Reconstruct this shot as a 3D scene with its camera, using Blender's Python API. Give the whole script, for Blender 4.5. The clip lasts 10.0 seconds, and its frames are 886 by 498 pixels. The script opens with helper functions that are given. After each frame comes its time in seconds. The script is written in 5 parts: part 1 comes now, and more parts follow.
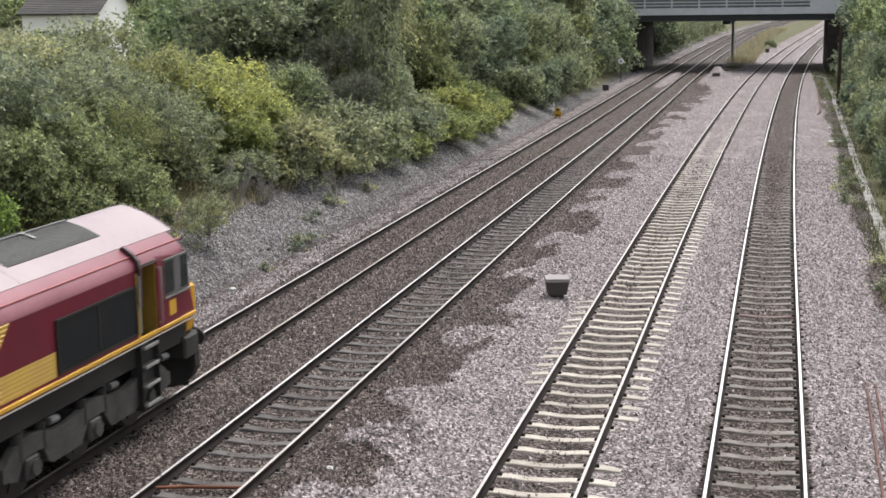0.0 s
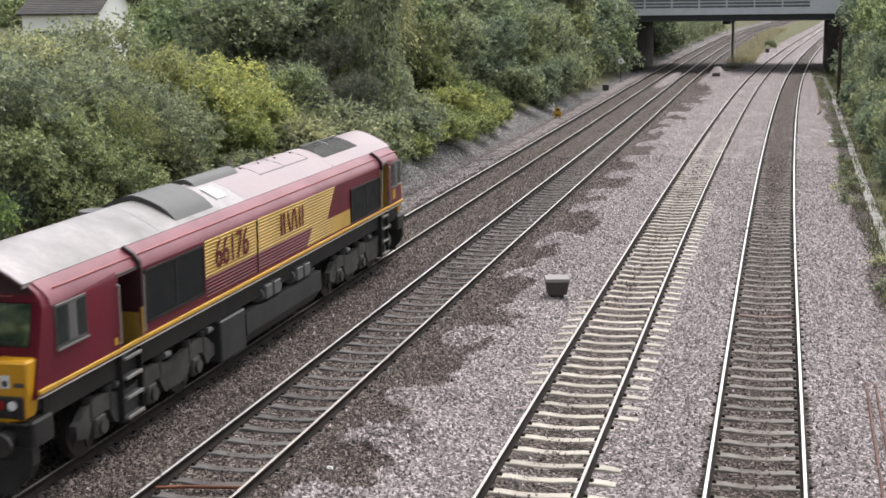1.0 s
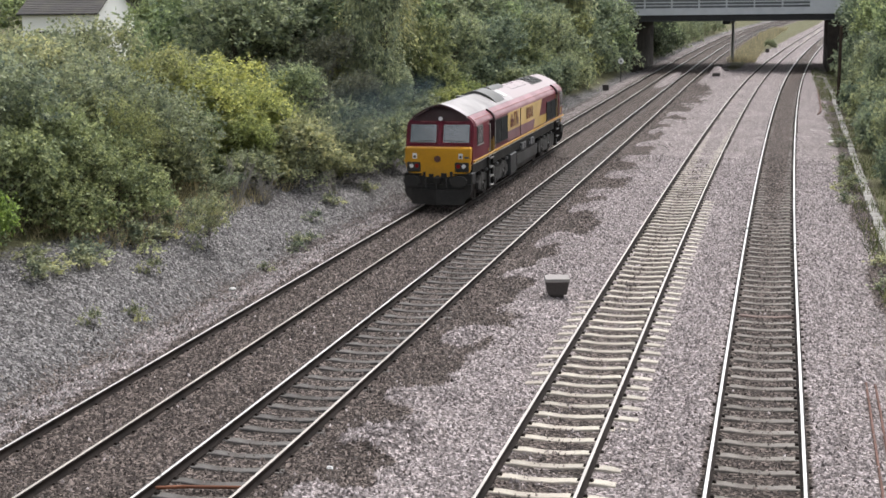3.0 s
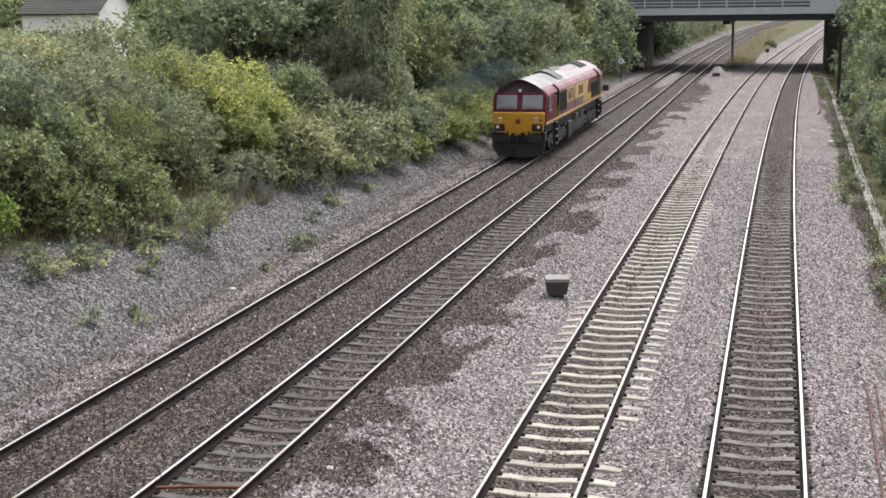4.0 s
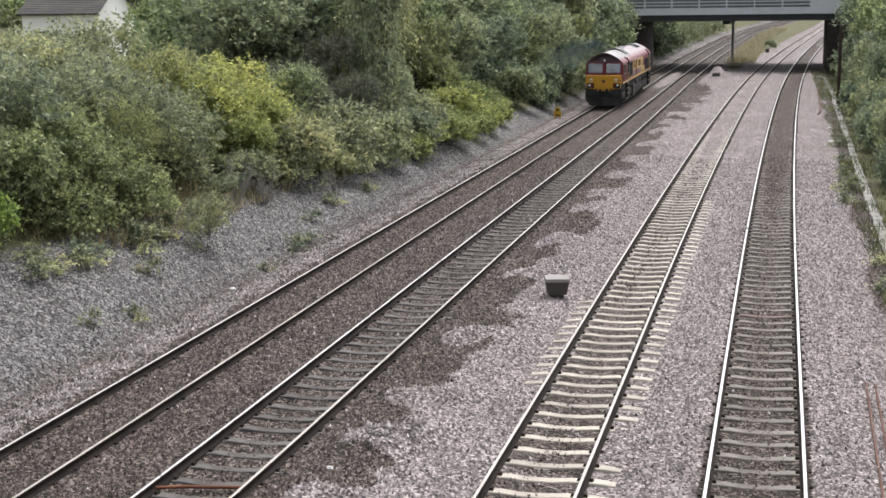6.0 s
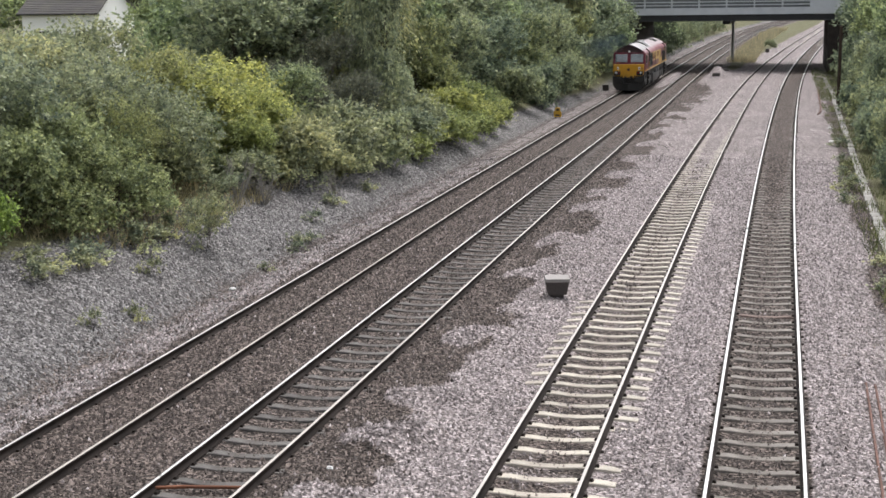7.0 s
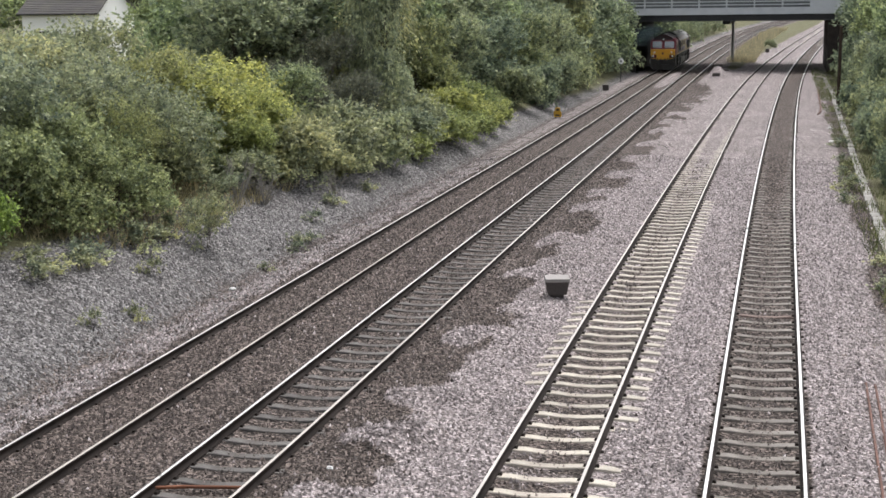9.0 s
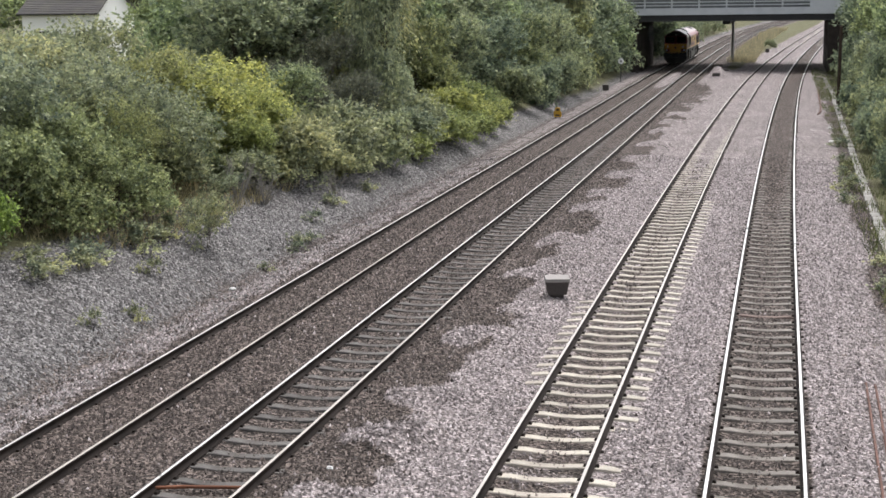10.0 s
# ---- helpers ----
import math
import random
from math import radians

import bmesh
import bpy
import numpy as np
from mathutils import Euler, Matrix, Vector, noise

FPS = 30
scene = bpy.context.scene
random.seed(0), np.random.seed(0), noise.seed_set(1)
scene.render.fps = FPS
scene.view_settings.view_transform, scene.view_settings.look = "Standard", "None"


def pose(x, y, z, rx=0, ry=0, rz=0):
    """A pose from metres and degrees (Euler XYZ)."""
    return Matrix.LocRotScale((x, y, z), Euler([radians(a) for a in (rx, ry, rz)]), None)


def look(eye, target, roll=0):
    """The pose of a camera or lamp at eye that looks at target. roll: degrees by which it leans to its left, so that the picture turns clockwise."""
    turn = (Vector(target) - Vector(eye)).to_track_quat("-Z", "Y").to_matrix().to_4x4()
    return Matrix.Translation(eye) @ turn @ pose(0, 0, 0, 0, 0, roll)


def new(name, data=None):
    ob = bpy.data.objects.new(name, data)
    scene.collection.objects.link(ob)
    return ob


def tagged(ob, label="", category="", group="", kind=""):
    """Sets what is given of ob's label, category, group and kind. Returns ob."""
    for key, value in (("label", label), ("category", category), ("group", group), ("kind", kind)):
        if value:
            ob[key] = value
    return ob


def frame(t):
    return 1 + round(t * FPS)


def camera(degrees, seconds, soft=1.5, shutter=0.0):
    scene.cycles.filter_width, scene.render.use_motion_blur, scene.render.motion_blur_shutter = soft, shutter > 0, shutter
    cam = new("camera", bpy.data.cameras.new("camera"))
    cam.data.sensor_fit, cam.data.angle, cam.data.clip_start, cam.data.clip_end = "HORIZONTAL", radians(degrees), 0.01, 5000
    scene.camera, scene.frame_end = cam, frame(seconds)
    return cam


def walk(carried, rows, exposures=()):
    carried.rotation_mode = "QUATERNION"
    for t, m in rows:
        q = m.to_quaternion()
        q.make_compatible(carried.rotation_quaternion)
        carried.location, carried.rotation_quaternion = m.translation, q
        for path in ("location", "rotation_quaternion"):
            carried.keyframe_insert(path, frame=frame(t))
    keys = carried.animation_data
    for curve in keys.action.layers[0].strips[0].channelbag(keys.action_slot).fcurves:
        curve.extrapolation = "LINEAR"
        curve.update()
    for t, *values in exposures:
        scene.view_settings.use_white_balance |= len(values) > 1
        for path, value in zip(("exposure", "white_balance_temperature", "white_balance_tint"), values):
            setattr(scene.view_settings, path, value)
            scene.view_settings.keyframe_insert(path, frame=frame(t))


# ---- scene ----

# ---- camera ----
cam = camera(35.8, 10.0, soft=1.6, shutter=0.2)
EYE = (0.0, 0.0, 7.503)
PITCH, LEAN = 10.28, -0.78
VIEW = pose(*EYE, 90 - PITCH, 0, 0) @ pose(0, 0, 0, 0, 0, LEAN)
walk(cam, [(0.0, VIEW), (10.0, VIEW)])

# ---- daylight: bright overcast with a weak, veiled sun ahead on the right ----
world = bpy.data.worlds.new("overcast_sky")
scene.world = world
world.use_nodes = True
wn = world.node_tree
wn.nodes.clear()
sky = wn.nodes.new("ShaderNodeTexSky")
sky.sky_type = "NISHITA"
sky.sun_disc = False
sky.sun_elevation = radians(62)
sky.sun_rotation = radians(28)
sky.dust_density = 4.0
sky.air_density = 1.0
hsv = wn.nodes.new("ShaderNodeHueSaturation")
hsv.inputs["Saturation"].default_value = 0.25
bgd = wn.nodes.new("ShaderNodeBackground")
bgd.inputs["Strength"].default_value = 0.13
wout = wn.nodes.new("ShaderNodeOutputWorld")
wn.links.new(sky.outputs[0], hsv.inputs["Color"])
wn.links.new(hsv.outputs[0], bgd.inputs["Color"])
wn.links.new(bgd.outputs[0], wout.inputs["Surface"])
sun_data = bpy.data.lights.new("sun", "SUN")
sun_data.energy = 1.2
sun_data.angle = radians(38)
sun_data.color = (1.0, 0.97, 0.94)
sun = new("sun", sun_data)
SUN_AZ, SUN_EL = radians(28), radians(62)
sun.matrix_basis = look((math.sin(SUN_AZ) * math.cos(SUN_EL) * 100, math.cos(SUN_AZ) * math.cos(SUN_EL) * 100, math.sin(SUN_EL) * 100), (0, 0, 0))
scene.view_settings.exposure = 1.07


# ---- materials ----
def nodes_of(name):
    m = bpy.data.materials.new(name)
    m.use_nodes = True
    nt = m.node_tree
    return m, nt, nt.nodes["Principled BSDF"]


def node(nt, kind, **inputs):
    n = nt.nodes.new(kind)
    for k, v in inputs.items():
        n.inputs[k].default_value = v
    return n


def ramp(nt, fac, *stops):
    r = nt.nodes.new("ShaderNodeValToRGB")
    els = r.color_ramp.elements
    while len(els) < len(stops):
        els.new(0.5)
    for e, (p, c) in zip(els, stops):
        e.position, e.color = p, (*c, 1)
    nt.links.new(fac, r.inputs[0])
    return r.outputs[0]


def blend(nt, fac, a, b, how="MIX"):
    n = nt.nodes.new("ShaderNodeMix")
    n.data_type, n.blend_type = "RGBA", how
    for sock, v in ((n.inputs[0], fac), (n.inputs[6], a), (n.inputs[7], b)):
        if isinstance(v, (int, float)):
            sock.default_value = v
        elif isinstance(v, tuple):
            sock.default_value = (*v, 1)
        else:
            nt.links.new(v, sock)
    return n.outputs[2]


def coords(nt, what="Object"):
    return nt.nodes.new("ShaderNodeTexCoord").outputs[what]


def noise_tex(nt, scale, detail=4.0, rough=0.6, vec=None):
    n = node(nt, "ShaderNodeTexNoise", Scale=scale, Detail=detail, Roughness=rough)
    nt.links.new(vec if vec else coords(nt), n.inputs["Vector"])
    return n.outputs[0]


def bump(nt, bsdf, height, strength=0.4, dist=0.02):
    b = node(nt, "ShaderNodeBump", Strength=strength, Distance=dist)
    nt.links.new(height, b.inputs["Height"])
    nt.links.new(b.outputs[0], bsdf.inputs["Normal"])


def plain(name, col, rough=0.6, metal=0.0, var=0.25, scale=6.0, grime=None, bump_s=0.15, spec=0.5, objrand=0.0):
    """A painted or bare surface with wear at two scales; grime: a second colour that lies in patches."""
    m, nt, b = nodes_of(name)
    big = noise_tex(nt, scale * 0.2, 3)
    fine = noise_tex(nt, scale * 4, 5, 0.7)
    dark = tuple(c * (1 - var) for c in col)
    light = tuple(min(1, c * (1 + var * 0.6)) for c in col)
    c = ramp(nt, fine, (0.3, dark), (0.7, light))
    if grime:
        f = ramp(nt, big, (0.42, (0, 0, 0)), (0.68, (0.8, 0.8, 0.8)))
        c = blend(nt, f, c, grime)
    else:
        c = blend(nt, ramp(nt, big, (0.3, (0.82, 0.82, 0.82)), (0.7, (1, 1, 1))), (0, 0, 0), c)
    if objrand:
        oi = nt.nodes.new("ShaderNodeObjectInfo")
        lo = 1 - objrand
        c = blend(nt, 1.0, c, ramp(nt, oi.outputs["Random"], (0.0, (lo, lo, lo)), (1.0, (1, 1, 1))), "MULTIPLY")
    nt.links.new(c, b.inputs["Base Color"])
    nt.links.new(ramp(nt, big, (0.3, (rough * 0.8,) * 3), (0.7, (min(1, rough * 1.15),) * 3)), b.inputs["Roughness"])
    b.inputs["Metallic"].default_value = metal
    b.inputs["Specular IOR Level"].default_value = spec
    bump(nt, b, fine, bump_s, 0.01)
    return m


def stone_colour(nt, vec, scale, tones):
    v = node(nt, "ShaderNodeTexVoronoi", Scale=scale, Randomness=1.0)
    nt.links.new(vec, v.inputs["Vector"])
    sep = nt.nodes.new("ShaderNodeSeparateColor")
    nt.links.new(v.outputs["Color"], sep.inputs[0])
    n = len(tones)
    return ramp(nt, sep.outputs[0], *[(i / max(1, n - 1), t) for i, t in enumerate(tones)]), v.outputs["Distance"]


FRESH = [(0.064, 0.056, 0.0565), (0.155, 0.136, 0.137), (0.244, 0.215, 0.217), (0.49, 0.438, 0.443)]
OLD = [(0.014, 0.0113, 0.0103), (0.042, 0.0335, 0.0305), (0.082, 0.067, 0.061), (0.22, 0.183, 0.167)]
BANK = [(0.037, 0.035, 0.036), (0.089, 0.085, 0.086), (0.153, 0.147, 0.149), (0.32, 0.31, 0.312)]


def ground_material():
    """Loose stone in three ages, and earth with grass, mixed by the sheet's own mask."""
    m, nt, b = nodes_of("ballast_and_earth")
    vec = coords(nt)
    warp = noise_tex(nt, 2.2, 4, 0.65, vec)
    att = nt.nodes.new("ShaderNodeVertexColor")
    att.layer_name = "cover"
    sep = nt.nodes.new("ShaderNodeSeparateColor")
    nt.links.new(att.outputs[0], sep.inputs[0])

    def edge(channel, lo=0.28, hi=0.72):
        a = nt.nodes.new("ShaderNodeMath")
        a.operation = "MULTIPLY_ADD"
        nt.links.new(warp, a.inputs[0])
        a.inputs[1].default_value = 0.9
        a.inputs[2].default_value = -0.45
        s = nt.nodes.new("ShaderNodeMath")
        s.operation = "ADD"
        nt.links.new(a.outputs[0], s.inputs[0])
        nt.links.new(channel, s.inputs[1])
        return ramp(nt, s.outputs[0], (lo, (0, 0, 0)), (hi, (1, 1, 1)))
    old, dist = stone_colour(nt, vec, 17, OLD)
    fresh, _ = stone_colour(nt, vec, 17, FRESH)
    bank, _ = stone_colour(nt, vec, 15, BANK)
    grassy = ramp(nt, noise_tex(nt, 9, 6, 0.75, vec), (0.25, (0.05, 0.047, 0.03)), (0.5, (0.115, 0.115, 0.06)), (0.8, (0.21, 0.2, 0.11)))
    c = blend(nt, edge(sep.outputs[0], 0.4, 0.6), old, fresh)
    c = blend(nt, edge(sep.outputs[2]), c, bank)
    c = blend(nt, edge(sep.outputs[1]), c, grassy)
    stain = noise_tex(nt, 0.35, 5, 0.6, vec)
    c = blend(nt, 1.0, c, ramp(nt, stain, (0.3, (0.78, 0.76, 0.74)), (0.7, (1.08, 1.07, 1.06))), "MULTIPLY")
    nt.links.new(c, b.inputs["Base Color"])
    b.inputs["Roughness"].default_value = 0.92
    b.inputs["Specular IOR Level"].default_value = 0.2
    bump(nt, b, dist, 1.0, 0.05)
    return m


def pebble_material(name, tones):
    m, nt, b = nodes_of(name)
    g = nt.nodes.new("ShaderNodeNewGeometry")
    c = ramp(nt, g.outputs["Random Per Island"], *[(i / (len(tones) - 1), t) for i, t in enumerate(tones)])
    c = blend(nt, 1.0, c, ramp(nt, noise_tex(nt, 30, 3), (0.3, (0.8, 0.8, 0.8)), (0.7, (1.1, 1.1, 1.1))), "MULTIPLY")
    nt.links.new(c, b.inputs["Base Color"])
    b.inputs["Roughness"].default_value = 0.9
    b.inputs["Specular IOR Level"].default_value = 0.25
    return m


def leaf_material(name, dark, mid, light, odd=None):
    m, nt, b = nodes_of(name)
    g = nt.nodes.new("ShaderNodeNewGeometry")
    oi = nt.nodes.new("ShaderNodeObjectInfo")
    dark = tuple(0.8 * a + 0.2 * b for a, b in zip(dark, mid))
    stops = [(0.0, dark), (0.45, mid), (0.9, light)]
    if odd:
        stops.append((1.0, tuple((a + b) / 2 for a, b in zip(light, odd))))
    c = ramp(nt, g.outputs["Random Per Island"], *stops)
    # noise lightens and darkens the leaf colour for lit clumps and shaded gaps
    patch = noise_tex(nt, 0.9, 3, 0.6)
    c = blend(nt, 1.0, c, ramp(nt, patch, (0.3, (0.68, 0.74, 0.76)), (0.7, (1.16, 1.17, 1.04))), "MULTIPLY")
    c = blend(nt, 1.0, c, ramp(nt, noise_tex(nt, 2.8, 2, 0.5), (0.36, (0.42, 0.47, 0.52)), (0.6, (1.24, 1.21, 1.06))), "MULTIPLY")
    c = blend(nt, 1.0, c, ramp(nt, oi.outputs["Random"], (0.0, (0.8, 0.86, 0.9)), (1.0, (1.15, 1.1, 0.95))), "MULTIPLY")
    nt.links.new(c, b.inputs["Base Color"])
    b.inputs["Roughness"].default_value = 0.6
    b.inputs["Specular IOR Level"].default_value = 0.2
    tr = nt.nodes.new("ShaderNodeBsdfTranslucent")
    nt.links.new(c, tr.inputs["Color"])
    mx = nt.nodes.new("ShaderNodeMixShader")
    mx.inputs[0].default_value = 0.42
    nt.links.new(b.outputs[0], mx.inputs[1])
    nt.links.new(tr.outputs[0], mx.inputs[2])
    nt.links.new(mx.outputs[0], nt.nodes["Material Output"].inputs["Surface"])
    return m


M_GROUND = ground_material()
M_PEB_FRESH = pebble_material("fresh_ballast", FRESH)
M_PEB_OLD = pebble_material("old_ballast", OLD)
M_PEB_BANK = pebble_material("bank_stone", BANK)
# rust colour taken almost to black for the shade under the rail head
M_RAIL = plain("shade_darkened_rusty_steel", (0.026, 0.019, 0.016), 0.8, 0.0, 0.4, 8, (0.014, 0.012, 0.011), 0.15, 0.15)
M_RAILTOP = plain("polished_rail_steel", (0.74, 0.72, 0.71), 0.32, 0.55, 0.04, 3, None, 0.01)
M_RAILDULL = plain("dull_rail_steel", (0.5, 0.46, 0.43), 0.4, 0.6, 0.08, 3, None, 0.02)
M_SLP_DARK = plain("weathered_concrete", (0.3, 0.278, 0.255), 0.9, 0, 0.35, 5, (0.104, 0.0884, 0.078), 0.3, 0.2, 0.35)
M_SLP_OLD = plain("brown_dusted_concrete", (0.175, 0.168, 0.162), 0.9, 0, 0.35, 5, (0.0704, 0.0607, 0.0557), 0.3, 0.2, 0.35)
M_SLP_LIGHT = plain("pale_concrete", (0.552, 0.511, 0.442), 0.88, 0, 0.25, 5, (0.313, 0.276, 0.239), 0.3, 0.2, 0.3)
M_CONC = plain("grey_concrete", (0.29, 0.28, 0.262), 0.9, 0, 0.25, 4, (0.2, 0.19, 0.17), 0.3, 0.2, 0.2)
M_STEELGREY = plain("grey_painted_steel", (0.13, 0.14, 0.148), 0.6, 0, 0.12, 3, (0.095, 0.1, 0.104))
M_PARAPET = plain("pale_grey_steel_paint", (0.52, 0.54, 0.56), 0.55, 0, 0.1, 3, (0.42, 0.44, 0.46))
M_BRIDGEDARK = plain("dark_girder_paint", (0.0256, 0.0269, 0.0288), 0.7, 0, 0.3, 3)
M_BRICK = plain("sooty_brick", (0.055, 0.045, 0.04), 0.9, 0, 0.4, 6, (0.025, 0.023, 0.021), 0.4, 0.2)
M_WOODPOLE = plain("creosoted_wood", (0.056, 0.04, 0.0304), 0.85, 0, 0.4, 8, None, 0.4, 0.2)
M_BARK = plain("bark", (0.072, 0.06, 0.048), 0.95, 0, 0.4, 7, (0.12, 0.112, 0.096), 0.5, 0.2)
M_TWIG = plain("bleached_dead_twigs", (0.26, 0.245, 0.22), 0.9, 0, 0.3, 8, None, 0.2, 0.2)
M_WHITE = plain("white_render", (0.92, 0.92, 0.9), 0.85, 0, 0.03, 3, (0.87, 0.865, 0.84))
M_SLATE = plain("grey_roof_tile", (0.104, 0.096, 0.096), 0.85, 0, 0.25, 6, (0.144, 0.136, 0.12), 0.3, 0.3, 0.25)
M_DARKGLASS = plain("dark_window_glass", (0.01, 0.017, 0.016), 0.15, 0, 0.1, 2, None, 0.0, 0.28)
M_SCREEN = plain("green_tinted_windscreen_glass", (0.01, 0.02, 0.018), 0.04, 0.0, 0.1, 2, None, 0.0, 0.8)
M_SCREEN.node_tree.nodes["Principled BSDF"].inputs["IOR"].default_value = 2.1
M_BLACKBOX = plain("dark_cabinet_paint", (0.062, 0.052, 0.049), 0.6, 0, 0.3, 6)
M_GREYLID = plain("dusty_grey_lid", (0.28, 0.26, 0.25), 0.8, 0, 0.2, 8)
M_RUST = plain("orange_rust", (0.208, 0.08, 0.04), 0.9, 0.1, 0.4, 8, (0.112, 0.048, 0.032))
M_OLDRUST = plain("dark_rust", (0.13, 0.06, 0.045), 0.9, 0.1, 0.4, 8, (0.08, 0.045, 0.035))
M_YELLOWSIGN = plain("yellow_sign_paint", (0.6, 0.336, 0.016), 0.5, 0, 0.1, 5)
M_SIGNBLACK = plain("black_sign_paint", (0.016, 0.016, 0.016), 0.6, 0, 0.2, 5)
M_SIGNWHITE = plain("white_sign_paint", (0.8, 0.8, 0.8), 0.5, 0, 0.05, 5)
M_PAPER = plain("white_litter", (0.8, 0.8, 0.8), 0.7, 0, 0.1, 8)
# locomotive
M_MAROON = plain("maroon_paint", (0.125, 0.01, 0.023), 0.36, 0, 0.14, 2.5, (0.095, 0.013, 0.022), 0.03, 0.25)
# faded maroon, with the cantrail's sky reflection lightened into its colour
M_FADEDSKY = plain("faded_sky_lit_maroon_paint", (0.24, 0.075, 0.095), 0.33, 0, 0.12, 2, (0.14, 0.036, 0.05), 0.03, 0.45)
M_DARKMAROON = plain("dark_maroon_paint", (0.04, 0.012, 0.016), 0.5, 0, 0.2, 3)
M_GOLD = plain("gold_paint", (0.528, 0.336, 0.068), 0.42, 0, 0.1, 2.5, (0.416, 0.272, 0.072), 0.03)
M_WARN = plain("warning_yellow_paint", (0.56, 0.275, 0.008), 0.45, 0, 0.2, 5, (0.36, 0.185, 0.014), 0.03)
M_ROOF = plain("dusty_roof_paint", (0.27, 0.205, 0.22), 0.36, 0, 0.1, 1.5, (0.33, 0.265, 0.265), 0.05)
M_ROOFGREY = plain("sooty_grey_roof", (0.34, 0.305, 0.31), 0.36, 0, 0.2, 2, (0.104, 0.1, 0.096), 0.05)
M_HUMP = plain("soot_black_cowl", (0.055, 0.054, 0.052), 0.5, 0, 0.3, 3, (0.085, 0.082, 0.08))
M_GRILLE = plain("dark_grille", (0.013, 0.014, 0.015), 0.8, 0.0, 0.3, 9, None, 0.2, 0.15)
M_ROOFGRILLE = plain("dusty_roof_grille", (0.075, 0.077, 0.072), 0.75, 0, 0.3, 9, None, 0.2, 0.2)
M_SLP_WOOD = plain("reddish_timber", (0.16, 0.115, 0.1), 0.9, 0, 0.35, 6)
M_UNDER = plain("grimy_underframe", (0.018, 0.017, 0.016), 0.6, 0, 0.4, 5, (0.036, 0.033, 0.031), 0.3, 0.2)
M_UNDERGREY = plain("dusty_grey_equipment", (0.11, 0.11, 0.11), 0.6, 0.1, 0.3, 5, (0.03, 0.029, 0.028))
M_BOGIE = plain("dusty_bogie_steel", (0.07, 0.067, 0.064), 0.55, 0, 0.45, 5, (0.018, 0.017, 0.016), 0.3, 0.25)
M_WHEEL = plain("wheel_steel", (0.056, 0.048, 0.044), 0.55, 0.5, 0.3, 6)
M_BLACK = plain("black_plough_paint", (0.024, 0.023, 0.022), 0.6, 0, 0.4, 4, (0.055, 0.05, 0.046), 0.2, 0.3)
M_STEELBAR = plain("bare_steel_bar", (0.4, 0.4, 0.384), 0.4, 0.7, 0.1, 5)
M_STRIPE = plain("orange_stripe_paint", (0.6, 0.33, 0.03), 0.42, 0, 0.1, 3)
M_PALEPINK = plain("faded_red_line", (0.36, 0.11, 0.11), 0.45, 0, 0.1, 3)
M_PALELINE = plain("pale_line_paint", (0.5, 0.46, 0.42), 0.5, 0, 0.1, 3)
M_STEPTREAD = plain("pale_step_tread", (0.3, 0.29, 0.28), 0.45, 0.3, 0.2, 6)
M_TANK = plain("oily_slate_tank", (0.034, 0.036, 0.038), 0.4, 0, 0.3, 3, (0.028, 0.027, 0.026), 0.15, 0.5)
M_REDLENS = plain("red_lamp_lens", (0.28, 0.008, 0.008), 0.15, 0, 0.05, 5)
M_CLEARLENS = plain("clear_lamp_lens", (0.85, 0.85, 0.85), 0.12, 0, 0.05, 5)
# pale base colour stands for a reflection in the glass
M_PALEPANE = plain("painted_reflection_pane", (0.11, 0.11, 0.115), 0.15, 0, 0.1, 3)
M_YINNER = plain("recess_yellow", (0.26, 0.165, 0.028), 0.5, 0, 0.15, 4)
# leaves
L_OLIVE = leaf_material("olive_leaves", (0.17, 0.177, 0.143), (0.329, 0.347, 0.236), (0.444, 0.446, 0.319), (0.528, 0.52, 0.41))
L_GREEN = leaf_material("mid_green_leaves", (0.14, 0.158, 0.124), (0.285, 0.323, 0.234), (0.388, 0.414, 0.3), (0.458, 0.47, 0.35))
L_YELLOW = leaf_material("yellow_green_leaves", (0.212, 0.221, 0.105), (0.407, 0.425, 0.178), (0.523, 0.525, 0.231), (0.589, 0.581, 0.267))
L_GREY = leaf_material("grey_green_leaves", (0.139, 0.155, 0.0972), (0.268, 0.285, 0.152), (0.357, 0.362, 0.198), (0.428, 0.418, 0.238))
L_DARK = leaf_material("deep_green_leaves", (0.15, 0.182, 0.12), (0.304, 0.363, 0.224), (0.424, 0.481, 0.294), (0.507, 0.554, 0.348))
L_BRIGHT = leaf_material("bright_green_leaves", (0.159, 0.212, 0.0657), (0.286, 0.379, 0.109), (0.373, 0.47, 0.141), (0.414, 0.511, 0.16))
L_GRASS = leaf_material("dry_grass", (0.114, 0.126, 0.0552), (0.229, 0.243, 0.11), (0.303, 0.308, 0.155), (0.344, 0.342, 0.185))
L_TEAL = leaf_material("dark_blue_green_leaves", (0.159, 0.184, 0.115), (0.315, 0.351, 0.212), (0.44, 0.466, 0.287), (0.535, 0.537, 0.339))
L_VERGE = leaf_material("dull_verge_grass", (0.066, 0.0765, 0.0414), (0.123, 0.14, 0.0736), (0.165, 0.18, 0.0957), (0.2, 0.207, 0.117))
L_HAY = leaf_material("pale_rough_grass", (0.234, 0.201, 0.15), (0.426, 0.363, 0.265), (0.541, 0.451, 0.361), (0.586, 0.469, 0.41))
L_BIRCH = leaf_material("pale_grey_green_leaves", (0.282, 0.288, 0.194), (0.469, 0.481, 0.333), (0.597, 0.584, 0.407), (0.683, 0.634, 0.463))

